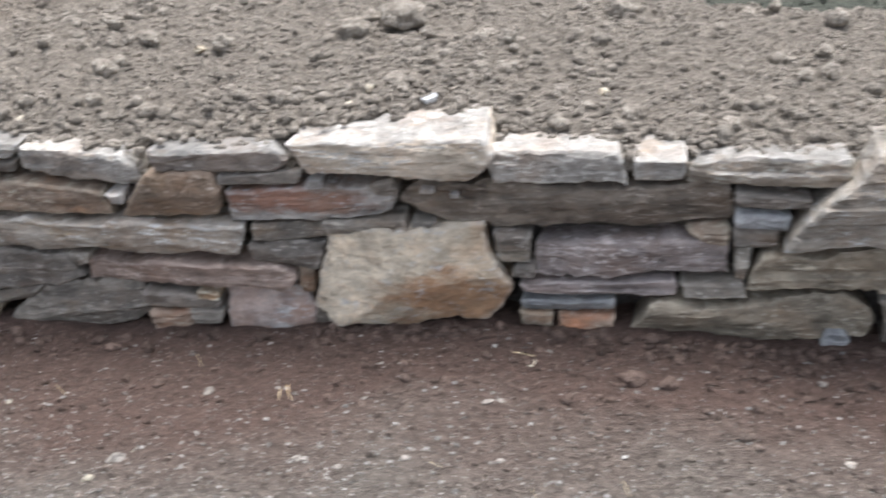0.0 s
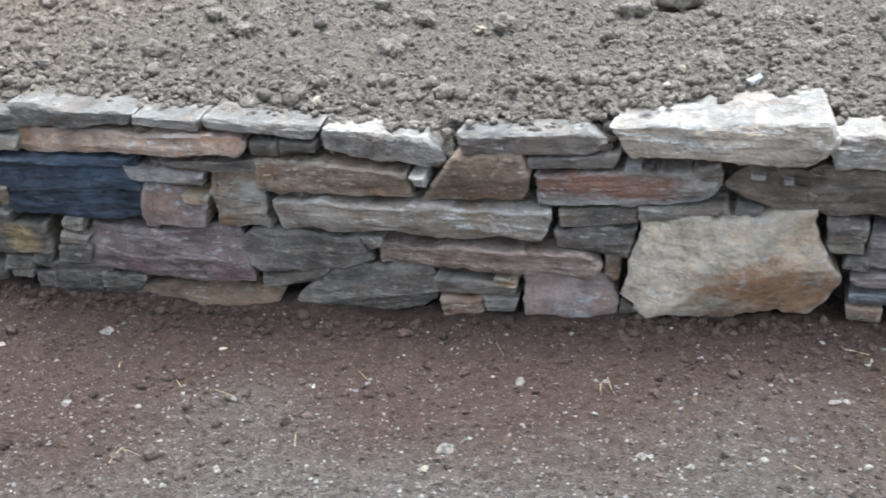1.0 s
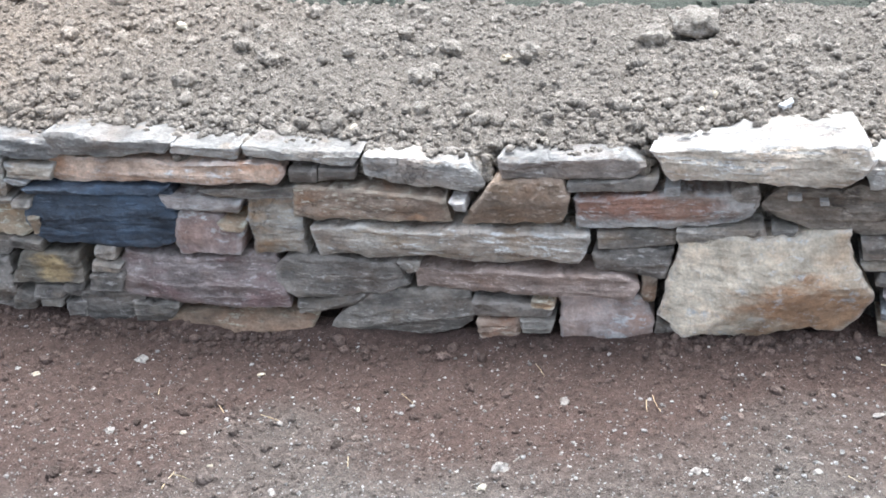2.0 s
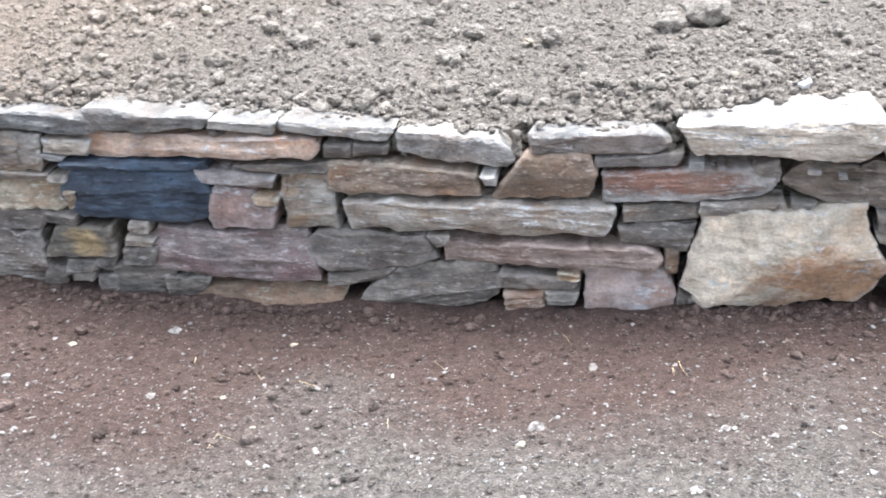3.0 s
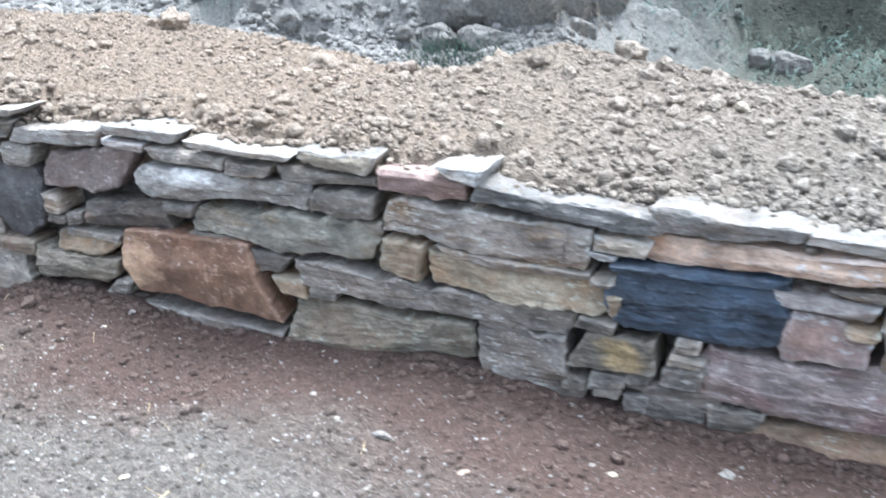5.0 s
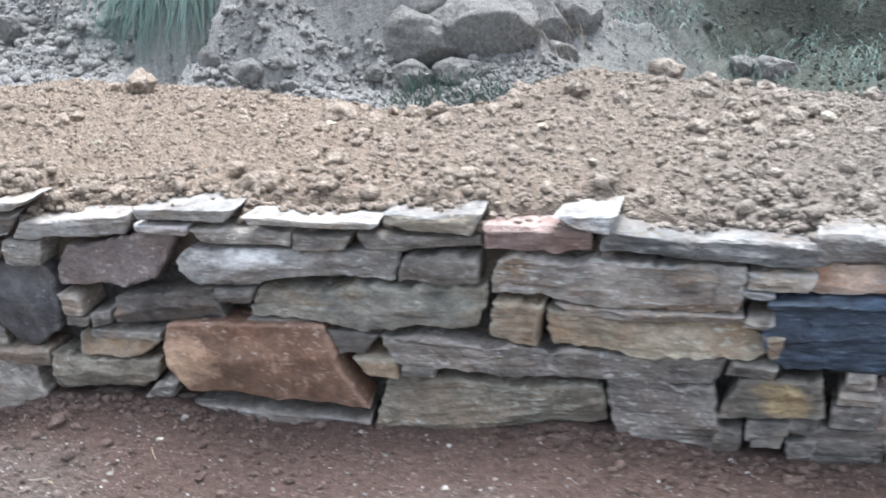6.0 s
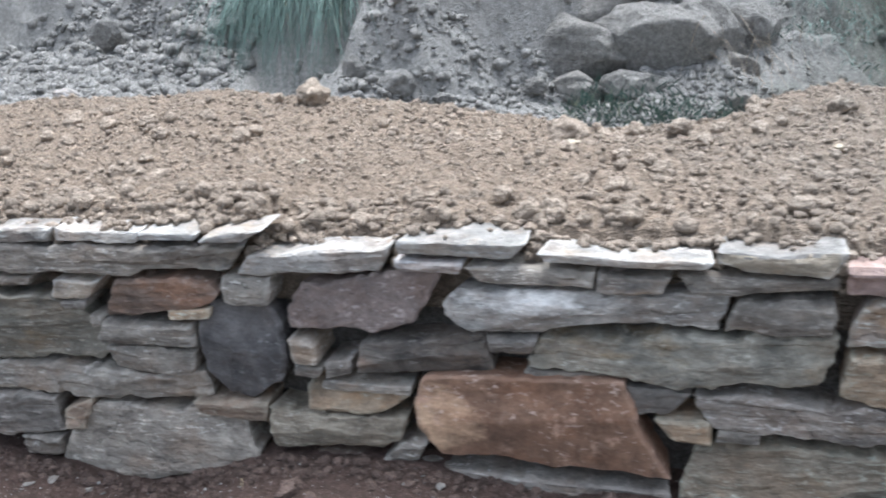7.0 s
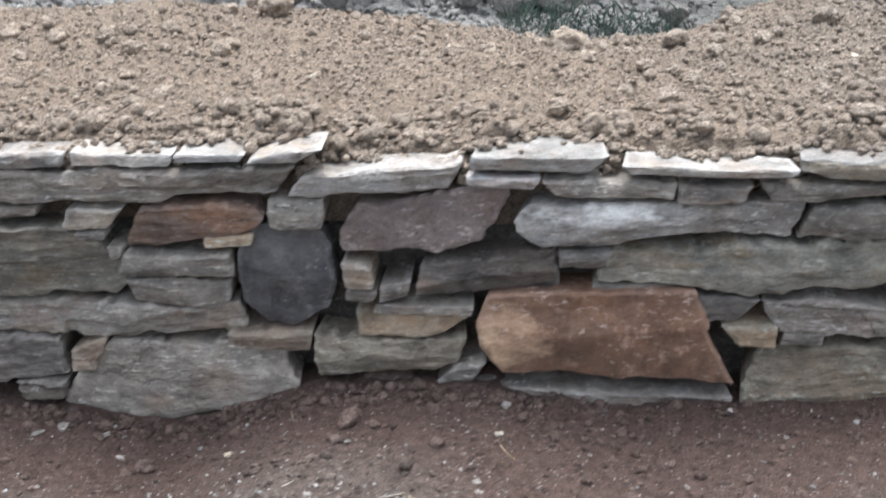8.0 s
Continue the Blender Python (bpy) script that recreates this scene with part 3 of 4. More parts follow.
stone(-0.475, 0.310, 0.42, 0, 0.26, 0.26, 0, 0, BL, proud=.03, rough=1.15,
      corners=((-0.83, 0.76), (0.1, 0.86), (0.76, 0.98), (0.86, 0.45), (1.04, -0.1), (0.76, -0.8), (-0.72, -1.0), (-0.98, -0.66), (-0.84, 0.2)),
      facets=((-0.006, 0.02, 0.05), (-0.012, -0.2, 0.16), (-0.016, 0.16, -0.3), (-0.022, 0.12, 0.3)))
stone(-0.708, 0.268, 0.028, -7.3, 0.062, 0.062, -0.006, -0.004, BR)
stone(-0.801, 0.180, 0.201, 4.8, 0.112, 0.105, 0.002, -0.002, PL)
stone(-0.678, 0.171, 0.027, -13.0, 0.066, 0.049, -0.007, -0.004, G)
stone(-0.648, 0.167, 0.029, -2.0, 0.046, 0.038, -0.001, 0.002, DG)
stone(-1.000, 0.193, 0.180, 0.5, 0.042, 0.025, -0.003, 0.000, DG)
stone(-0.930, 0.222, 0.050, 1.7, 0.023, 0.022, -0.001, 0.002, TN, proud=.01)
stone(-1.030, 0.137, 0.088, 4.9, 0.062, 0.057, 0.002, 0.003, OR)
stone(-0.948, 0.154, 0.072, 5.6, 0.043, 0.036, 0.001, 0.007, G)
stone(-1.242, 0.145, 0.251, 8.8, 0.121, 0.110, 0.036, 0.023, G, nose=(0.069, 0.033))
stone(-1.430, 0.170, 0.158, 11.5, 0.030, 0.028, -0.002, 0.017, G)
stone(-1.663, 0.087, 0.390, 5.9, 0.079, 0.072, 0.029, 0.019, TB)
stone(-2.140, 0.464, 0.116, -0.7, 0.038, 0.047, 0.002, 0.010, TG)
stone(-2.176, 0.436, 0.058, -6.0, 0.012, 0.012, -0.004, 0.005, CW)
stone(-1.952, 0.359, 0.333, 2.6, 0.147, 0.143, 0.004, 0.002, SL, nose=(0.044, 0.000))
stone(-1.979, 0.427, 0.352, 3.1, 0.019, 0.021, -0.003, 0.018, SL)
stone(-2.172, 0.378, 0.053, 2.2, 0.026, 0.030, 0.006, 0.006, G)
stone(-2.143, 0.331, 0.025, 4.7, 0.059, 0.058, 0.001, 0.004, TN, proud=.01)
stone(-2.182, 0.275, 0.088, -3.3, 0.029, 0.031, 0.006, 0.005, G)
stone(-2.139, 0.213, 0.187, 6.3, 0.075, 0.080, 0.027, 0.006, YE)
stone(-1.983, 0.258, 0.054, 0.0, 0.035, 0.037, 0.002, 0.006, G)
stone(-1.983, 0.225, 0.074, -0.4, 0.025, 0.018, 0.002, 0.005, G)
stone(-1.990, 0.184, 0.095, 1.5, 0.048, 0.051, 0.001, 0.008, DG)
stone(-1.993, 0.117, 0.159, 4.0, 0.105, 0.086, -0.010, 0.021, DG)
stone(-1.877, 0.100, 0.105, 2.2, 0.082, 0.084, 0.001, 0.022, G)
stone(-2.153, 0.145, 0.088, 3.6, 0.036, 0.034, 0.003, 0.011, DG)
stone(-2.082, 0.160, 0.055, 2.0, 0.05, 0.044, 0.004, 0.006, DG)
stone(-2.088, 0.090, 0.06, 5.0, 0.06, 0.055, -0.004, 0.006, DG)
stone(-2.152, 0.113, 0.061, 2.3, 0.026, 0.025, 0.001, 0.005, G)
stone(-2.236, 0.105, 0.056, 2.6, 0.063, 0.054, 0.010, 0.007, G)
stone(-3.471, 0.533, 0.129, -0.9, 0.021, 0.021, -0.002, 0.006, PG)
stone(-3.271, 0.523, 0.227, -0.5, 0.027, 0.033, -0.013, 0.003, G)
stone(-3.087, 0.519, 0.126, -1.1, 0.033, 0.030, 0.000, 0.007, DG)
stone(-2.863, 0.523, 0.261, 0.4, 0.034, 0.022, -0.013, 0.000, G)
stone(-3.625, 0.442, 0.281, 6.7, 0.098, 0.099, 0.018, 0.031, PB, nose=(0.017, 0.000))
stone(-3.168, 0.455, 0.496, 2.0, 0.080, 0.065, -0.008, 0.013, LW, nose=(0.035, 0.000))
stone(-2.822, 0.461, 0.180, 1.1, 0.066, 0.068, 0.017, 0.002, G)
stone(-2.458, 0.450, 0.499, -1.3, 0.090, 0.096, 0.015, -0.001, BG)
stone(-3.503, 0.339, 0.271, 4.8, 0.072, 0.083, 0.010, 0.006, DM)
stone(-3.319, 0.376, 0.093, 1.9, 0.036, 0.031, -0.000, 0.009, DG)
stone(-3.013, 0.365, 0.533, 2.2, 0.061, 0.102, 0.013, 0.015, LO)
stone(-3.206, 0.313, 0.175, 2.5, 0.014, 0.013, -0.002, 0.002, G)
stone(-2.661, 0.351, 0.106, -5.7, 0.086, 0.099, 0.005, 0.002, TN)
stone(-2.406, 0.331, 0.362, -0.8, 0.081, 0.079, -0.004, -0.018, OC, nose=(0.000, 0.062))
stone(-2.377, 0.382, 0.344, -0.5, 0.024, 0.019, -0.033, 0.002, BG)
stone(-3.272, 0.216, 0.420, -0.3, 0.159, 0.199, -0.022, -0.049, RU, nose=(0.035, 0.000), proud=.02, rough=.6)
stone(-3.047, 0.271, 0.102, 1.7, 0.058, 0.048, -0.010, 0.019, DG)
stone(-2.605, 0.258, 0.709, -0.6, 0.071, 0.059, -0.019, 0.006, DG)
stone(-2.983, 0.216, 0.087, 1.3, 0.040, 0.053, -0.019, 0.004, TN)
stone(-2.892, 0.218, 0.075, 1.5, 0.027, 0.025, 0.002, 0.004, G)
stone(-3.554, 0.112, 0.074, 7.0, 0.043, 0.049, 0.026, 0.018, G)
stone(-3.285, 0.076, 0.531, 0.4, 0.032, 0.024, -0.011, 0.004, DG, proud=0.012)
stone(-2.742, 0.129, 0.516, 7.5, 0.179, 0.101, 0.027, -0.004, OO)
stone(-2.353, 0.122, 0.225, 2.8, 0.194, 0.193, -0.015, -0.012, DG)
stone(-3.658, 0.225, 0.200, 1.6, 0.045, 0.038, -0.006, 0.030, TN)
stone(-3.625, 0.260, 0.193, 1.6, 0.019, 0.016, 0.004, 0.004, G)
stone(-3.695, 0.158, 0.291, 5.6, 0.103, 0.069, 0.003, 0.016, OL)
stone(-3.742, 0.070, 0.215, 4.5, 0.050, 0.046, 0.009, 0.010, RB)
stone(-3.749, 0.332, 0.060, -1.0, 0.054, 0.046, -0.005, -0.001, G)
stone(-3.750, 0.288, 0.058, -1.5, 0.031, 0.030, 0.003, 0.006, G)
stone(-3.678, 0.301, 0.065, 14.1, 0.032, 0.035, 0.007, 0.008, DG)
stone(-3.893, 0.326, 0.2, 0, 0.235, 0.235, 0, 0, BK, rough=.7,
      corners=((-0.3, 1.0), (0.5, 0.96), (0.9, 0.5), (0.97, -0.1), (0.7, -0.65), (0.1, -1.0), (-0.5, -0.9), (-0.9, -0.5), (-1.0, 0.05), (-0.8, 0.7)))
stone(-3.866, 0.460, 0.107, 1.3, 0.058, 0.053, -0.002, 0.006, G)
stone(-4.215, 0.514, 0.652, 2.2, 0.061, 0.054, 0.008, 0.023, G)
stone(-4.436, 0.456, 0.117, 1.0, 0.021, 0.019, 0.002, 0.003, G)
stone(-4.271, 0.442, 0.105, 3.0, 0.048, 0.052, 0.010, 0.020, TG)
stone(-4.273, 0.409, 0.059, 2.4, 0.015, 0.018, -0.004, 0.002, DG)
stone(-4.086, 0.433, 0.227, 2.9, 0.088, 0.064, 0.025, 0.032, RB, nose=(0.000, 0.045))
stone(-4.001, 0.402, 0.092, 5.6, 0.023, 0.024, 0.001, 0.004, TN, proud=.01)
stone(-4.233, 0.371, 0.034, 8.5, 0.033, 0.028, -0.002, 0.003, G, corner=.6)
stone(-4.457, 0.344, 0.312, -0.2, 0.186, 0.154, 0.021, -0.034, LO, nose=(0.000, 0.072))
stone(-4.110, 0.350, 0.221, 0.6, 0.058, 0.051, 0.016, -0.000, G)
stone(-4.110, 0.282, 0.208, 0.6, 0.055, 0.063, -0.003, 0.007, G)
stone(-4.300, 0.216, 0.615, 1.7, 0.066, 0.066, 0.008, 0.004, G)
stone(-4.507, 0.117, 0.246, 2.6, 0.107, 0.095, 0.015, 0.007, DG)
stone(-4.327, 0.133, 0.066, 12.7, 0.042, 0.059, 0.005, 0.028, BR)
stone(-4.438, 0.040, 0.107, 1.3, 0.043, 0.052, -0.001, 0.009, G)
stone(-4.111, 0.082, 0.443, 7.5, 0.198, 0.131, 0.072, -0.023, OG, nose=(0.048, 0.000))
stone(-3.933, 0.182, 0.159, -0.9, 0.036, 0.043, -0.007, 0.005, BR)


# ---- the soil bed behind the wall, and the dug bank ----
caps.sort()
CX = [v for a, b, _, _ in caps for v in (a + 0.02, b - 0.02)]
CT_Z = [v for *_, t, _ in caps for v in (t, t)]
CS = [v for *_, bare in caps for v in bare]


def bed(x, y):
    """Height of the levelled soil: tucked under the coping, swelling over its back, falling away at the rear."""
    top, bare = np.interp(x, CX, CT_Z), np.interp(x, CX, CS)
    lip = FACE + bare + 0.022 * value(x * 13, 2.0) + 0.02 * value(x * 37, 5.0) + 0.008 * value(x * 90, 3.0)
    near = top - 0.05 + 0.062 * smooth((y - lip + 0.05) / 0.09)
    far = np.interp(y, (2.0, 2.6, 3.0, 3.2, 3.4, 3.6, 3.8, 4.2), (0.6, 0.59, 0.56, 0.53, 0.44, 0.32, 0.2, 0.05)) + np.interp(x, (-4.6, -4.1, -3.7, -3.3, -3.0, -2.7, -2.3, -1.8, 0), (0.01, 0.0, -0.025, -0.075, -0.045, 0.05, 0.0, -0.025, -0.02)) * smooth((y - 2.5) / 0.5) + 0.025 * value(x * 2.2, y * 2.2, seed=4) * smooth((y - 2.4) / 0.6)
    k = smooth((y - lip) / 0.4)
    z = near * (1 - k) + far * k
    z = z + smooth((y - lip + 0.03) / 0.08) * (0.016 * fbm(x * 4.5, y * 4.5, octaves=3, seed=8) + 0.014 * (0.35 - np.abs(value(x * 19, y * 19, seed=14))) + 0.011 * (0.35 - np.abs(value(x * 47, y * 47, seed=15))) + 0.009 * (0.35 - np.abs(value(x * 62, y * 62, seed=2))) + 0.004 * value(x * 110, y * 110, seed=22))
    return np.where(y < FACE + 0.08, np.minimum(z, 0.42), z)


BX, BY, BZ = (-7.0, -5.6, -4.9, -4.1, -3.5, -3.0, -2.3, 0.0, 3.0), (4.6, 4.5, 4.25, 3.7, 4.0, 4.25, 4.7, 4.9, 4.9), (0.46, 0.46, 0.42, 0.45, 0.41, 0.38, 0.3, 0.25, 0.25)


def bank_height(x, y):
    base = np.interp(x, BX, BY) + 0.12 * value(x * 2.1, 7.0)
    z = np.interp(x, BX, BZ) + np.where(y < base, 0.12 * (y - base), 0)
    rise = np.clip(y - base, 0, None)
    z = z + 1.25 * np.minimum(rise, 1.8) + 0.15 * np.clip(rise - 1.8, 0, 40)
    z = z + 0.24 * np.exp(-((x + 3.36) / 0.42) ** 2 - ((y - 4.25) / 0.3) ** 2)
    rough = smooth((y - base + 0.5) / 0.5)
    return z + rough * (0.12 * fbm(x * 2.6, y * 2.6, seed=5) + 0.07 * (0.4 - np.abs(value(x * 4.5, y * 4.5, seed=21))) + 0.05 * fbm(x * 9, y * 9, seed=6) + 0.05 * (0.3 - np.abs(value(x * 8, y * 8, seed=27)))) + 0.012 * fbm(x * 30, y * 30, octaves=2, seed=9)


def spaced(lo, hi, step, far_lo, far_hi):
    a = np.arange(lo, hi + step / 2, step)
    left, right = lo - np.cumsum(step * 1.35 ** np.arange(1, 40)), hi + np.cumsum(step * 1.35 ** np.arange(1, 40))
    return np.concatenate([left[left > far_lo][::-1], a, right[right < far_hi]])


def ground_height(x, y):
    return foot(x, y) + 0.004 * fbm(x * 30, y * 30, octaves=3, seed=12) + 0.006 * (0.35 - np.abs(value(x * 24, y * 24, seed=17)))


tagged(new("soil", mesh_of("soil", *sheet(spaced(-5.2, 0.9, 0.0075, -40, 40), np.concatenate([[2.04, 2.049], np.arange(2.052, 2.6, 0.0065), np.arange(2.6, 3.6, 0.012), np.arange(3.6, 4.4, 0.05)]), bed), SOIL)), "freshly raked brown topsoil behind the coping stones", "soil", kind="structure")
tagged(new("bank", mesh_of("bank", *sheet(spaced(-6.6, 1.0, 0.03, -80, 80), spaced(3.3, 5.4, 0.025, 2.9, 80), bank_height), BANK)), "cut earth bank of grey rubble and roots", "earth bank", kind="structure")
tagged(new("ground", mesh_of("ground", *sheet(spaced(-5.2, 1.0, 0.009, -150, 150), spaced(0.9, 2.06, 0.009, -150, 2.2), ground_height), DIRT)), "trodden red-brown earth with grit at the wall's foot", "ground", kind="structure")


# ---- clods, pebbles, grit ----
def lump_shapes(n, level, seed, flat=0.75, rugged=0.42):
    shapes = []
    for i in range(n):
        bm = bmesh.new()
        bmesh.ops.create_icosphere(bm, subdivisions=level, radius=0.5)
        v = np.array([p.co[:] for p in bm.verts])
        f = np.array([[p.index for p in q.verts] for q in bm.faces])
        bm.free()
        s = seed + i * 5.3
        v = v * (1 + rugged * fbm(v[:, 0] * 2.6 + s, v[:, 1] * 2.6, v[:, 2] * 2.6 + s, octaves=3))[:, None]
        v = v * np.array([1.0, 0.8, flat])
        shapes.append((v, f))
    return shapes


def strew(name, places, sizes, shapes, material, label, category, sink=0.25, soft=False):
    rng = np.random.default_rng(len(places))
    verts, faces, at = [], [], 0
    for p, s in zip(places, sizes):
        v, f = shapes[rng.integers(len(shapes))]
        a, b = rng.uniform(0, 6.283), rng.normal(0, 0.35)
        ca, sa, cb, sb = math.cos(a), math.sin(a), math.cos(b), math.sin(b)
        turn = np.array([[ca, -sa * cb, sa * sb], [sa, ca * cb, -ca * sb], [0, sb, cb]])
        q = v @ turn.T * s
        verts.append(q + p + np.array([0, 0, s * (0.3 - sink)]))
        faces.append(f + at)
        at += len(v)
    return tagged(new(name, mesh_of(name, np.concatenate(verts), np.concatenate(faces), material, soft)), label, category, kind="stuff")


rng = np.random.default_rng(7)
small, fine, chips = lump_shapes(14, 2, 1.0), lump_shapes(10, 1, 60.0), lump_shapes(8, 1, 130.0, 0.35)


def scatter(n, x0, x1, y0, y1, height, smallest, largest, power):
    x, y = rng.uniform(x0, x1, n), rng.uniform(y0, y1, n)
    s = smallest * (1 - rng.uniform(0, 1, n) * (1 - (smallest / largest) ** power)) ** (-1 / power)
    return np.stack([x, y, height(x, y)], 1), s


def drifts(p, grain, seed, share):
    """Keeps more of the places where a broad noise is high: clods lie in drifts."""
    k = value(p[:, 0] * grain, p[:, 1] * grain, seed=seed) + 0.5 * value(p[:, 0] * grain * 2.3, p[:, 1] * grain * 2.3, seed=seed + 1)
    return rng.uniform(-0.9, 0.9, len(p)) < k + share


p, s = scatter(50000, -5.3, 0.95, 2.05, 3.5, bed, 0.006, 0.022, 2.4)
keep = p[:, 2] > 0.45
strew("clods", p[keep], s[keep], fine, CLODS, "loose crumbly clods of brown topsoil", "clods", soft=True)
p, s = scatter(15000, -5.2, 0.9, 2.06, 3.4, bed, 0.011, 0.045, 2.7)
keep = (p[:, 2] > 0.5) & drifts(p, 3.2, 31, -0.4)
strew("clods", p[keep], s[keep], small, CLODS, "rounded clods lying in drifts on the topsoil", "clods", sink=0.2, soft=True)
p, s = scatter(5200, -5.2, 0.9, 2.03, 2.2, bed, 0.01, 0.042, 2.3)
keep = (p[:, 2] > 0.55) & drifts(p, 5.0, 35, -0.1)
strew("clods", p[keep], s[keep], small, CLODS, "rounded soil clods gathered along the coping", "clods", sink=0.1, soft=True)
x = rng.uniform(-4.6, 0.4, 2300)
lip = FACE + np.interp(x, CX, CS) + 0.022 * value(x * 13, 2.0) + 0.02 * value(x * 37, 5.0)
p = np.stack([x, lip - np.abs(rng.normal(0, 0.02, len(x))) + 0.025, np.interp(x, CX, CT_Z) + 0.002], 1)
p = p[(p[:, 1] > FACE + 0.014) & drifts(p, 9.0, 41, 0.1)]
strew("crumbs", p, rng.uniform(0.005, 0.02, len(p)), small, CLODS, "soil crumbs spilt over the coping stones", "crumbs", soft=True)
# soil pressed into the gaps between the coping stones
p = []
for one, two in zip(caps, caps[1:]):
    x, top = 0.5 * (one[1] + two[0]), min(one[2], two[2])
    p += [(x + rng.normal(0, 0.006), FACE + rng.uniform(0.03, 0.11), top - rng.uniform(0.0, 0.06)) for _ in range(26)]
strew("clods", np.array(p), rng.uniform(0.014, 0.034, len(p)), small, CLODS, "soil pressed into gaps between coping stones", "clods", soft=True)
x = rng.uniform(-4.9, 0.8, 2600)
y = FACE - 0.012 - np.abs(rng.normal(0, 0.035, len(x)))
p = np.stack([x, y, ground_height(x, y)], 1)
keep = drifts(p, 4.0, 71, 0.0)
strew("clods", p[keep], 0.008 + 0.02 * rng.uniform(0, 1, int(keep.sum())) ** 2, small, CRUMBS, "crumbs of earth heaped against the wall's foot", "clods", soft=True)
p, s = scatter(30000, -5.3, 1.0, 0.9, 1.96, ground_height, 0.004, 0.02, 2.3)
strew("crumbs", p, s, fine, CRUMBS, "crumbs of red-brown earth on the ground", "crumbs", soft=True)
p, s = scatter(3600, -5.2, 1.0, 0.9, 1.95, ground_height, 0.011, 0.036, 2.6)
keep = drifts(p, 2.6, 51, -0.2)
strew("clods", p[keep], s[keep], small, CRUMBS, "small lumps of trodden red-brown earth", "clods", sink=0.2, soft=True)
p, s = scatter(27000, -5.3, 1.0, 0.9, 1.95, ground_height, 0.003, 0.013, 2.7)
keep = rng.uniform(0, 1, len(p)) < 0.3 + 0.9 * smooth((1.8 - p[:, 1]) / 0.5)
strew("grit", p[keep], s[keep], chips, CHIP, "pale grit and stone chips scattered on earth", "grit", sink=0.1)
p, s = scatter(11000, -6.4, 0.9, 3.4, 5.0, bank_height, 0.01, 0.07, 2.5)
keep = drifts(p, 1.6, 61, -0.1)
strew("rubble", p[keep], s[keep], small, RUBBLE, "grey rubble and lumps on the cut bank", "rubble", soft=True)
p, s = scatter(5000, -6.3, -4.85, 3.5, 4.7, bank_height, 0.014, 0.075, 2.0)
strew("rubble", p, s, small, RUBBLE, "loose grey rubble slipped down the bank", "rubble", soft=True)
p, s = scatter(3200, -4.3, -2.9, 3.35, 4.0, bank_height, 0.012, 0.055, 2.1)
strew("rubble", p, s, small, RUBBLE, "crumbled earth at the foot of the boulders", "rubble", soft=True)


big = [(v, f) for v, f in lump_shapes(8, 4, 220.0, 0.85, 0.28)]
big = [(v * (1 + 0.16 * fbm(v[:, 0] * 6, v[:, 1] * 6, v[:, 2] * 6, octaves=4, seed=i))[:, None], f) for i, (v, f) in enumerate(big)]
shards = lump_shapes(8, 2, 310.0, 0.6, 0.6)
crags = []
for v, f in lump_shapes(7, 5, 410.0, 0.85, 0.2):
    # broken by a few flat faces
    for _ in range(9):
        way = rng.normal(0, 1, 3)
        way, cut = way / np.linalg.norm(way), rng.uniform(0.3, 0.42)
        v = v - np.clip(v @ way - cut, 0, None)[:, None] * way * 0.85
    crags.append((v, f))


def pebble(x, y, size, material, name="pebble"):
    """A single stone or lump lying on the lower ground."""
    global count
    count += 1
    v, f = (big if material is CLOD else shards)[count % 8]
    size = size if material is CLOD else 0.8 * size
    ob = new(name, mesh_of(name, v * size * np.array([1, 0.85, 0.8 if size > 0.035 else 0.6]), f, material, material is CLOD))
    ob.location, ob.rotation_euler = (x, y, float(ground_height(x, y)) + size * 0.12), (0, 0, count * 1.3)
    kinds = {PALE: "small white stone chip lying on the earth", PEB: "grey pebble lying on the earth", CLOD: "lump of red-brown earth on the ground", TANP: "small tan pebble on the earth", PINKP: "pinkish pebble at the wall's foot", BRICK: "orange fragment lying on the earth"}
    return tagged(ob, kinds[material], "clod" if material is CLOD else "pebble")


pebble(-0.85, 1.72, 0.040, PEB)
pebble(-1.85, 1.83, 0.042, PALE)
pebble(-2.31, 1.56, 0.029, BRICK)
pebble(-1.77, 1.54, 0.031, PALE)
pebble(-2.11, 1.54, 0.027, PALE)
pebble(-2.02, 1.34, 0.033, PALE)
pebble(-1.98, 1.36, 0.018, PALE)
pebble(-1.42, 1.31, 0.018, PALE)
pebble(-1.46, 1.32, 0.020, PALE)
pebble(-1.30, 1.61, 0.020, PALE)
pebble(-1.27, 1.67, 0.018, TANP)
pebble(-1.24, 1.56, 0.024, CLOD)
pebble(-0.51, 1.68, 0.016, PALE)
pebble(-0.81, 1.56, 0.013, PALE)
pebble(-0.55, 1.51, 0.016, PALE)
pebble(-0.83, 1.53, 0.013, PALE)
pebble(-1.14, 1.89, 0.031, CLOD)
pebble(-0.93, 1.47, 0.044, PEB)
pebble(-1.56, 1.38, 0.027, CLOD)
pebble(-0.46, 1.81, 0.024, PEB)
pebble(-0.81, 1.86, 0.011, PALE)
pebble(-2.05, 1.43, 0.044, CLOD)
pebble(-3.46, 1.91, 0.032, PALE)
pebble(-3.02, 1.93, 0.025, PINKP)
pebble(-3.76, 1.85, 0.055, CLOD)
pebble(-3.71, 1.84, 0.028, CLOD)
pebble(-4.41, 1.87, 0.028, PALE)
pebble(-4.37, 1.90, 0.036, PEB)
pebble(-4.17, 1.81, 0.042, CLOD)
pebble(-4.28, 1.90, 0.025, PEB)
pebble(-4.13, 1.72, 0.015, PALE)
pebble(-4.34, 1.70, 0.015, PALE)
pebble(-3.13, 1.69, 0.015, PALE)
pebble(-3.50, 1.66, 0.021, PALE)
pebble(-2.87, 1.93, 0.011, TANP)
pebble(0.00, 1.80, 0.049, CLOD)
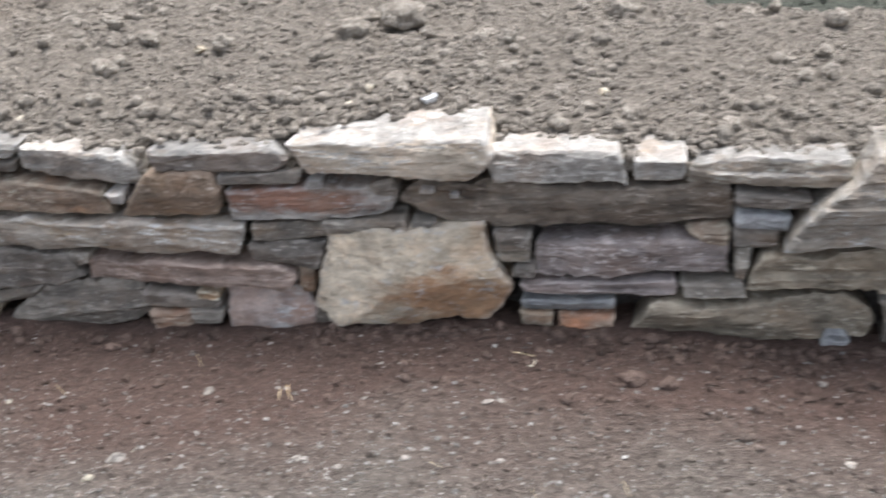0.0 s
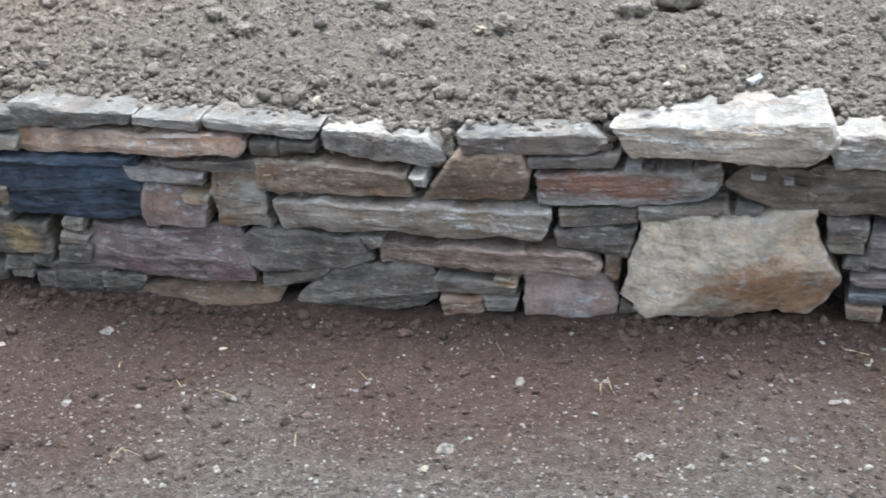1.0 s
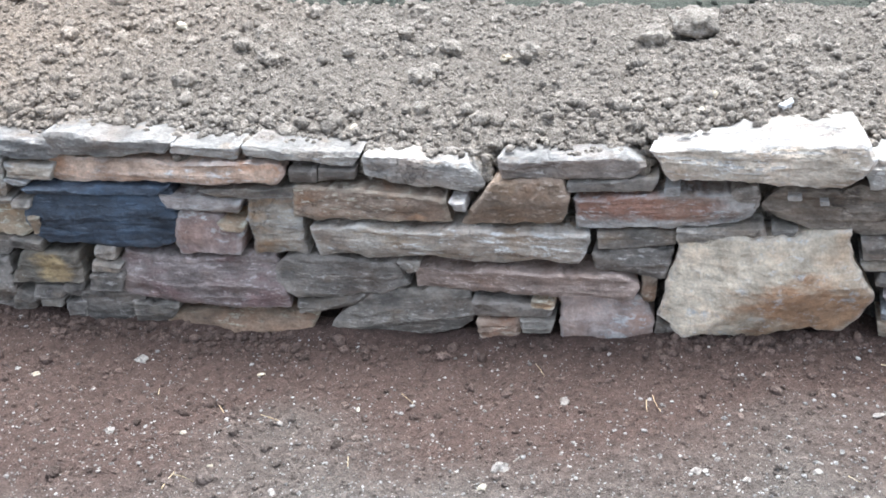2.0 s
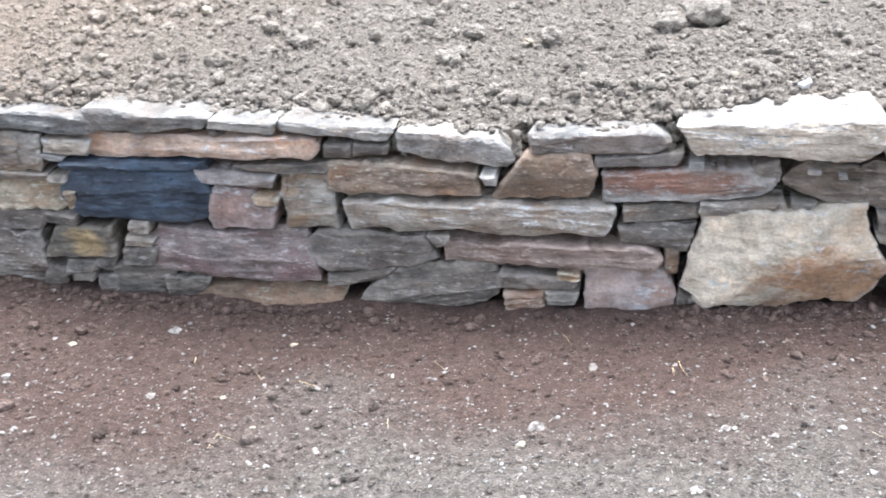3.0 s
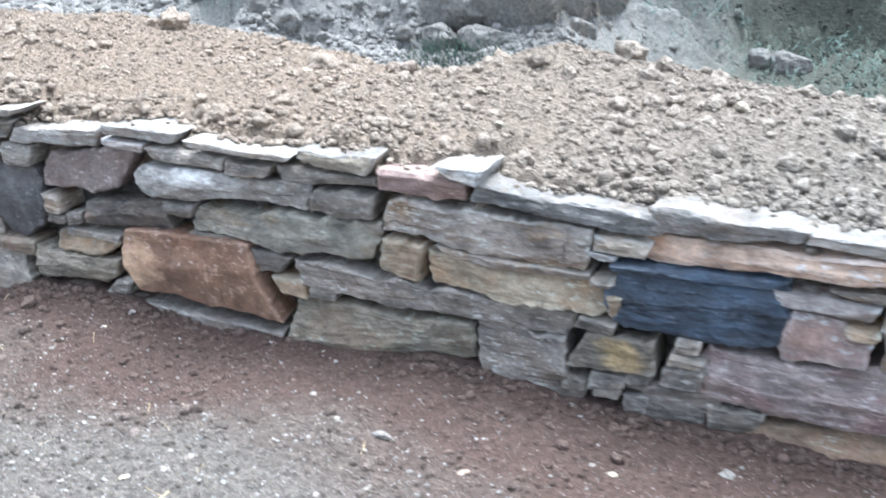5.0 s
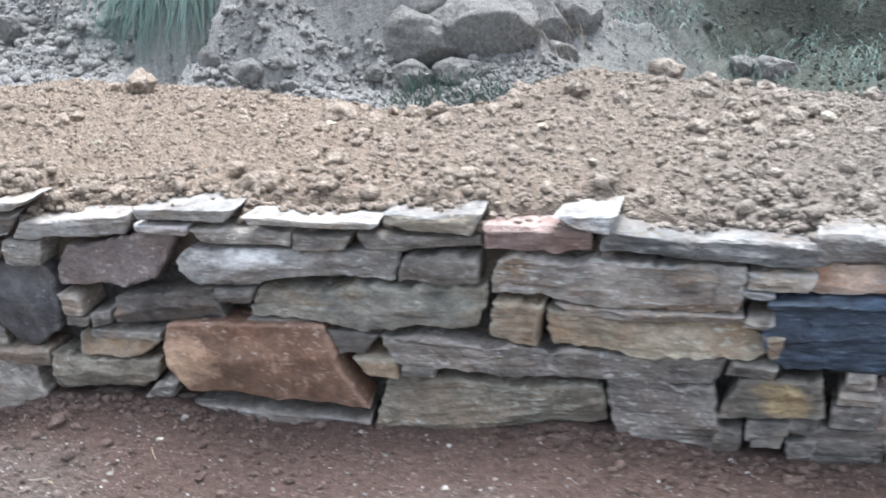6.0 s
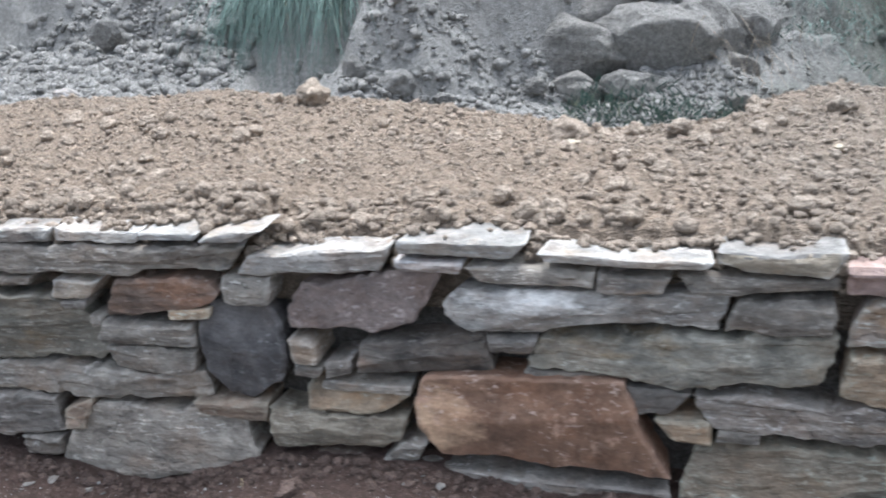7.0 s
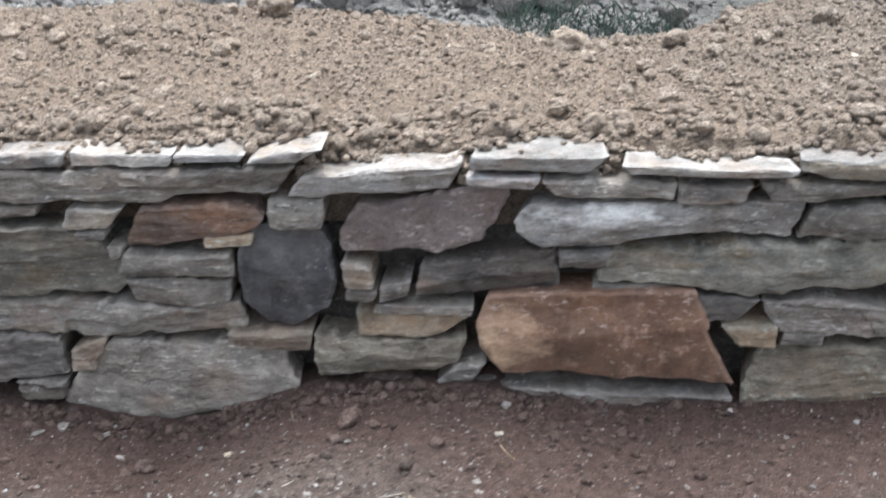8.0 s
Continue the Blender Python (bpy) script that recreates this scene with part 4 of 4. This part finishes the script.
pebble(0.07, 1.80, 0.042, CLOD)
pebble(-0.17, 1.88, 0.018, PALE)
pebble(-0.22, 1.50, 0.018, PALE)
pebble(0.08, 1.93, 0.011, PALE)
pebble(0.19, 1.93, 0.016, PALE)
pebble(-0.50, 1.45, 0.018, PALE)
pebble(-0.38, 1.51, 0.013, PALE)
pebble(-0.57, 1.48, 0.016, PALE)
pebble(-2.22, 1.93, 0.024, PALE)
pebble(-2.52, 1.60, 0.044, PEB)
pebble(-2.76, 1.71, 0.024, PEB)
pebble(-2.81, 1.35, 0.022, PEB)
pebble(-3.00, 1.18, 0.018, PALE)
pebble(-2.52, 1.53, 0.016, PALE)


for material in (PEB, CLOD, TANP, CLOD, PEB, PALE):
    for x, y, size in zip(rng.uniform(-4.5, 0.4, 16), rng.uniform(1.05, 1.88, 16), rng.uniform(0.012, 0.028, 16)):
        pebble(x, y, size if material is not PALE else 0.7 * size, material)


def bed_stone(x, y, size, material, label):
    """A small stone lying on the soil."""
    global count
    count += 1
    v, f = shards[count % 8]
    ob = new("stone", mesh_of("stone", v * size, f, material, False))
    ob.location, ob.rotation_euler = (x, y, float(bed(x, y)) + 0.25 * size), (0, 0, count * 1.1)
    return tagged(ob, label, "stone")


bed_stone(-0.455, 2.14, 0.034, SB, "pale blue-grey pebble on the soil behind the coping")
for x, y, size in ((-0.62, 2.12, 0.026), (-2.05, 2.68, 0.04), (-1.37, 2.1, 0.026), (-0.6, 2.2, 0.022), (-2.55, 2.3, 0.028), (-2.72, 2.55, 0.03), (-3.9, 2.4, 0.026), (-3.3, 2.6, 0.028), (-1.1, 2.5, 0.03), (-0.1, 2.3, 0.026)):
    bed_stone(x, y, size, TANP, "small pale stone lying on the brown topsoil")


def clod(x, y, size):
    """A larger lump of soil on the levelled bed."""
    global count
    count += 1
    v, f = big[count % len(big)]
    ob = new("clod", mesh_of("clod", v * size * np.array([1, 1, 0.85]), f, CLODS))
    ob.location, ob.rotation_euler = (x, y, float(bed(x, y)) + size * 0.2), (0.2 * math.sin(count), 0.2 * math.cos(count), count * 1.7)
    return tagged(ob, "large clod of dry brown soil resting on the topsoil", "clod")


def boulder(x, y, z, width, height, material=None, depth=0.8):
    """A lump standing out of the cut bank: its middle, width and height."""
    global count
    count += 1
    v, f = crags[count % len(crags)]
    s = count * 2.9
    v = v * (1 + 0.06 * fbm(v[:, 0] * 5 + s, v[:, 1] * 5, v[:, 2] * 5, octaves=5) - 0.05 * np.abs(value(v[:, 0] * 7 + s, v[:, 1] * 7, v[:, 2] * 7)))[:, None] * np.array([width * 1.1, width * depth, height * 1.25])
    ob = new("boulder", mesh_of("boulder", v, f, material or LUMP))
    ob.location, ob.rotation_euler = (x, y, z), (0.15 * math.sin(count), 0.15 * math.cos(count), 0.3 * math.sin(count * 1.7))
    return tagged(ob, "earth-crusted grey boulder standing out of the bank", "boulder")


clod(-1.78, 2.50, 0.040)
clod(-2.08, 2.73, 0.043)
clod(-1.49, 2.45, 0.039)
clod(-1.42, 2.52, 0.043)
clod(-1.40, 2.67, 0.049)
clod(-0.66, 2.85, 0.135)
clod(-0.75, 2.68, 0.085)
clod(-0.35, 2.60, 0.049)
clod(-0.41, 2.75, 0.044)
clod(-0.84, 2.03, 0.040)
clod(-1.50, 2.06, 0.027)
clod(-1.57, 2.09, 0.038)
clod(-1.16, 2.04, 0.038)
clod(-1.00, 2.11, 0.032)
clod(-0.76, 2.21, 0.033)
clod(-0.52, 2.18, 0.026)
clod(-4.22, 3.17, 0.073)
clod(-3.30, 2.11, 0.057)
clod(-3.25, 2.10, 0.062)
clod(-3.08, 2.42, 0.045)
clod(-3.00, 2.29, 0.027)
clod(-2.62, 2.41, 0.038)
clod(-2.48, 3.13, 0.11)
clod(-4.12, 2.99, 0.1)
clod(-3.08, 2.82, 0.059)
clod(-2.29, 3.26, 0.068)
clod(-2.42, 2.11, 0.041)
clod(-2.21, 2.63, 0.050)
clod(-3.88, 2.09, 0.045)
clod(-0.08, 2.97, 0.078)
clod(-0.13, 2.20, 0.042)
clod(-0.18, 2.08, 0.045)
clod(0.16, 2.12, 0.057)
clod(-4.18, 2.64, 0.056)
clod(-3.62, 2.70, 0.048)
clod(-3.34, 2.75, 0.096)
clod(-4.28, 2.08, 0.052)
clod(-3.65, 2.10, 0.041)
clod(-3.37, 2.18, 0.047)
clod(-3.10, 2.08, 0.052)
for x, y, size in zip(rng.uniform(-4.9, 0.5, 110), rng.uniform(2.12, 3.2, 110), rng.uniform(0.032, 0.062, 110)):
    clod(x, y, size)
boulder(-3.56, 4.1, 0.50, 0.46, 0.26)
boulder(-3.31, 4.1, 0.53, 0.42, 0.3)
boulder(-3.47, 4.3, 0.64, 0.62, 0.32)
boulder(-3.13, 4.15, 0.53, 0.3, 0.28)
boulder(-3.54, 3.92, 0.40, 0.20, 0.12)
boulder(-3.34, 3.93, 0.41, 0.22, 0.12)
boulder(-2.94, 4.25, 0.54, 0.21, 0.17)
boulder(-3.00, 4.10, 0.41, 0.15, 0.15)
boulder(-2.98, 3.86, 0.37, 0.09, 0.08)
boulder(-4.12, 3.69, 0.47, 0.13, 0.11)
boulder(-4.29, 3.73, 0.52, 0.09, 0.09)
boulder(-4.26, 3.69, 0.45, 0.09, 0.08)
boulder(-2.23, 4.41, 0.29, 0.17, 0.11)
boulder(-2.33, 4.40, 0.30, 0.11, 0.09)
boulder(-5.65, 4.32, 0.54, 0.16, 0.15)
boulder(-3.96, 3.72, 0.41, 0.07, 0.06)
boulder(-3.67, 3.87, 0.42, 0.08, 0.07)
boulder(-3.88, 3.97, 0.46, 0.09, 0.06)
tagged(boulder(-5.42, 3.66, 0.44, 0.12, 0.06, CW), "white angular stone lying at the bank's foot", "stone")


def roots(strands, x0, x1, y, z0, fall, label):
    """Thin pale roots hanging from the bank, each a bent three-sided tube."""
    verts, faces = [], []
    for _ in range(strands):
        at = np.array([rng.uniform(x0, x1), y + rng.normal(0, 0.05), z0 + rng.normal(0, 0.05)])
        way, w, k, n = np.array([rng.normal(0.35, 0.3), rng.normal(-0.15, 0.15), -1.0]), rng.uniform(0.001, 0.0026), len(verts), 7
        for j in range(n):
            r = w * (1 - 0.8 * j / (n - 1))
            verts += [tuple(at + r * np.array([math.cos(a), math.sin(a), 0])) for a in (0, 2.1, 4.2)]
            at = at + way * fall * rng.uniform(0.7, 1.2) / n + rng.normal(0, 0.012, 3)
        faces += [(k + 3 * j + a, k + 3 * j + (a + 1) % 3, k + 3 * j + 3 + (a + 1) % 3, k + 3 * j + 3 + a) for j in range(n - 1) for a in range(3)]
    return tagged(new("roots", mesh_of("roots", verts, faces, LT)), label, "roots", kind="stuff")


roots(24, -3.15, -2.75, 4.02, 0.55, 0.24, "thin pale roots hanging out of the cut bank")


def grass(blades, x0, x1, y_at, z_at, length, hang, label):
    """Tufts of thin curved blades, each a tapering strip; hang: how far they droop forwards."""
    verts, faces = [], []
    for i in range(blades):
        x = rng.uniform(x0, x1)
        base = np.array([x, y_at(x), z_at(x)]) + rng.normal(0, 0.035, 3)
        n, reach = 6, length * rng.uniform(0.3, 1.3)
        side, out, w = rng.normal(0.06 * math.sin(9 * x), 0.32), rng.uniform(0.2, 0.9), rng.uniform(0.0012, 0.0035)
        for j in range(n):
            t = j / (n - 1)
            c = base + reach * np.array([side * t, -out * t * 0.8, (0.6 * t - hang * t * t)])
            verts += [c - (w * (1 - t), 0, 0), c + (w * (1 - t) + 0.0002, 0, 0)]
        k = len(verts) - 2 * n
        faces += [(k + 2 * j, k + 2 * j + 1, k + 2 * j + 3, k + 2 * j + 2) for j in range(n - 1)]
    return tagged(new("grass", mesh_of("grass", verts, faces, GRASS)), label, "grass", kind="stuff")


grass(1100, -4.95, -4.4, lambda x: 4.26 + 0.3 * (-4.7 - x), lambda x: min(0.76, float(bank_height(x, 4.26 + 0.3 * (-4.7 - x))) + 0.05), 0.48, 1.25, "long green grass hanging down the cut bank")
grass(1100, -3.52, -2.95, lambda x: 3.7 + rng.uniform(-0.14, 0.14), lambda x: float(bank_height(x, 3.7)) + 0.01, 0.1, 0.15, "low green grass at the bank's foot")
for y_low, y_high, n in ((4.2, 4.5, 300), (4.5, 4.8, 700), (4.8, 5.2, 800)):
    grass(n, -2.85, -1.5, lambda x: rng.uniform(y_low, y_high), lambda x: float(bank_height(x, 0.5 * (y_low + y_high))), 0.18, 0.8, "thin green grass on the dark upper bank")

# ---- straws and thin twigs on the ground ----
STRAW = rock("straw", (0.3, 0.24, 0.15), (0.45, 0.38, 0.25))
for i in range(46):
    x, y, a, n = rng.uniform(-4.4, 0.4), rng.uniform(1.1, 1.9), rng.uniform(0, 3.14), rng.uniform(0.015, 0.05)
    z, bend = float(foot(x, y)) + 0.006, rng.uniform(-0.2, 0.2)
    path = [(x + n * (t * math.cos(a) - bend * t * t * math.sin(a)), y + n * (t * math.sin(a) + bend * t * t * math.cos(a)), z + 0.003 * math.sin(3 * t)) for t in (-0.5, -0.2, 0.1, 0.5)]
    v = [(px + 0.0009 * math.cos(k * 2.094 + 1), py + 0.0009 * math.sin(k * 2.094 + 1), pz + 0.0011 * math.sin(k * 2.094)) for px, py, pz in path for k in range(3)]
    f = [(3 * j + k, 3 * j + (k + 1) % 3, 3 * j + 3 + (k + 1) % 3, 3 * j + 3 + k) for j in range(3) for k in range(3)]
    tagged(new("straw", mesh_of("straw", v, f, STRAW)), "dry straw lying on the red-brown earth", "straw", "straws on the ground")
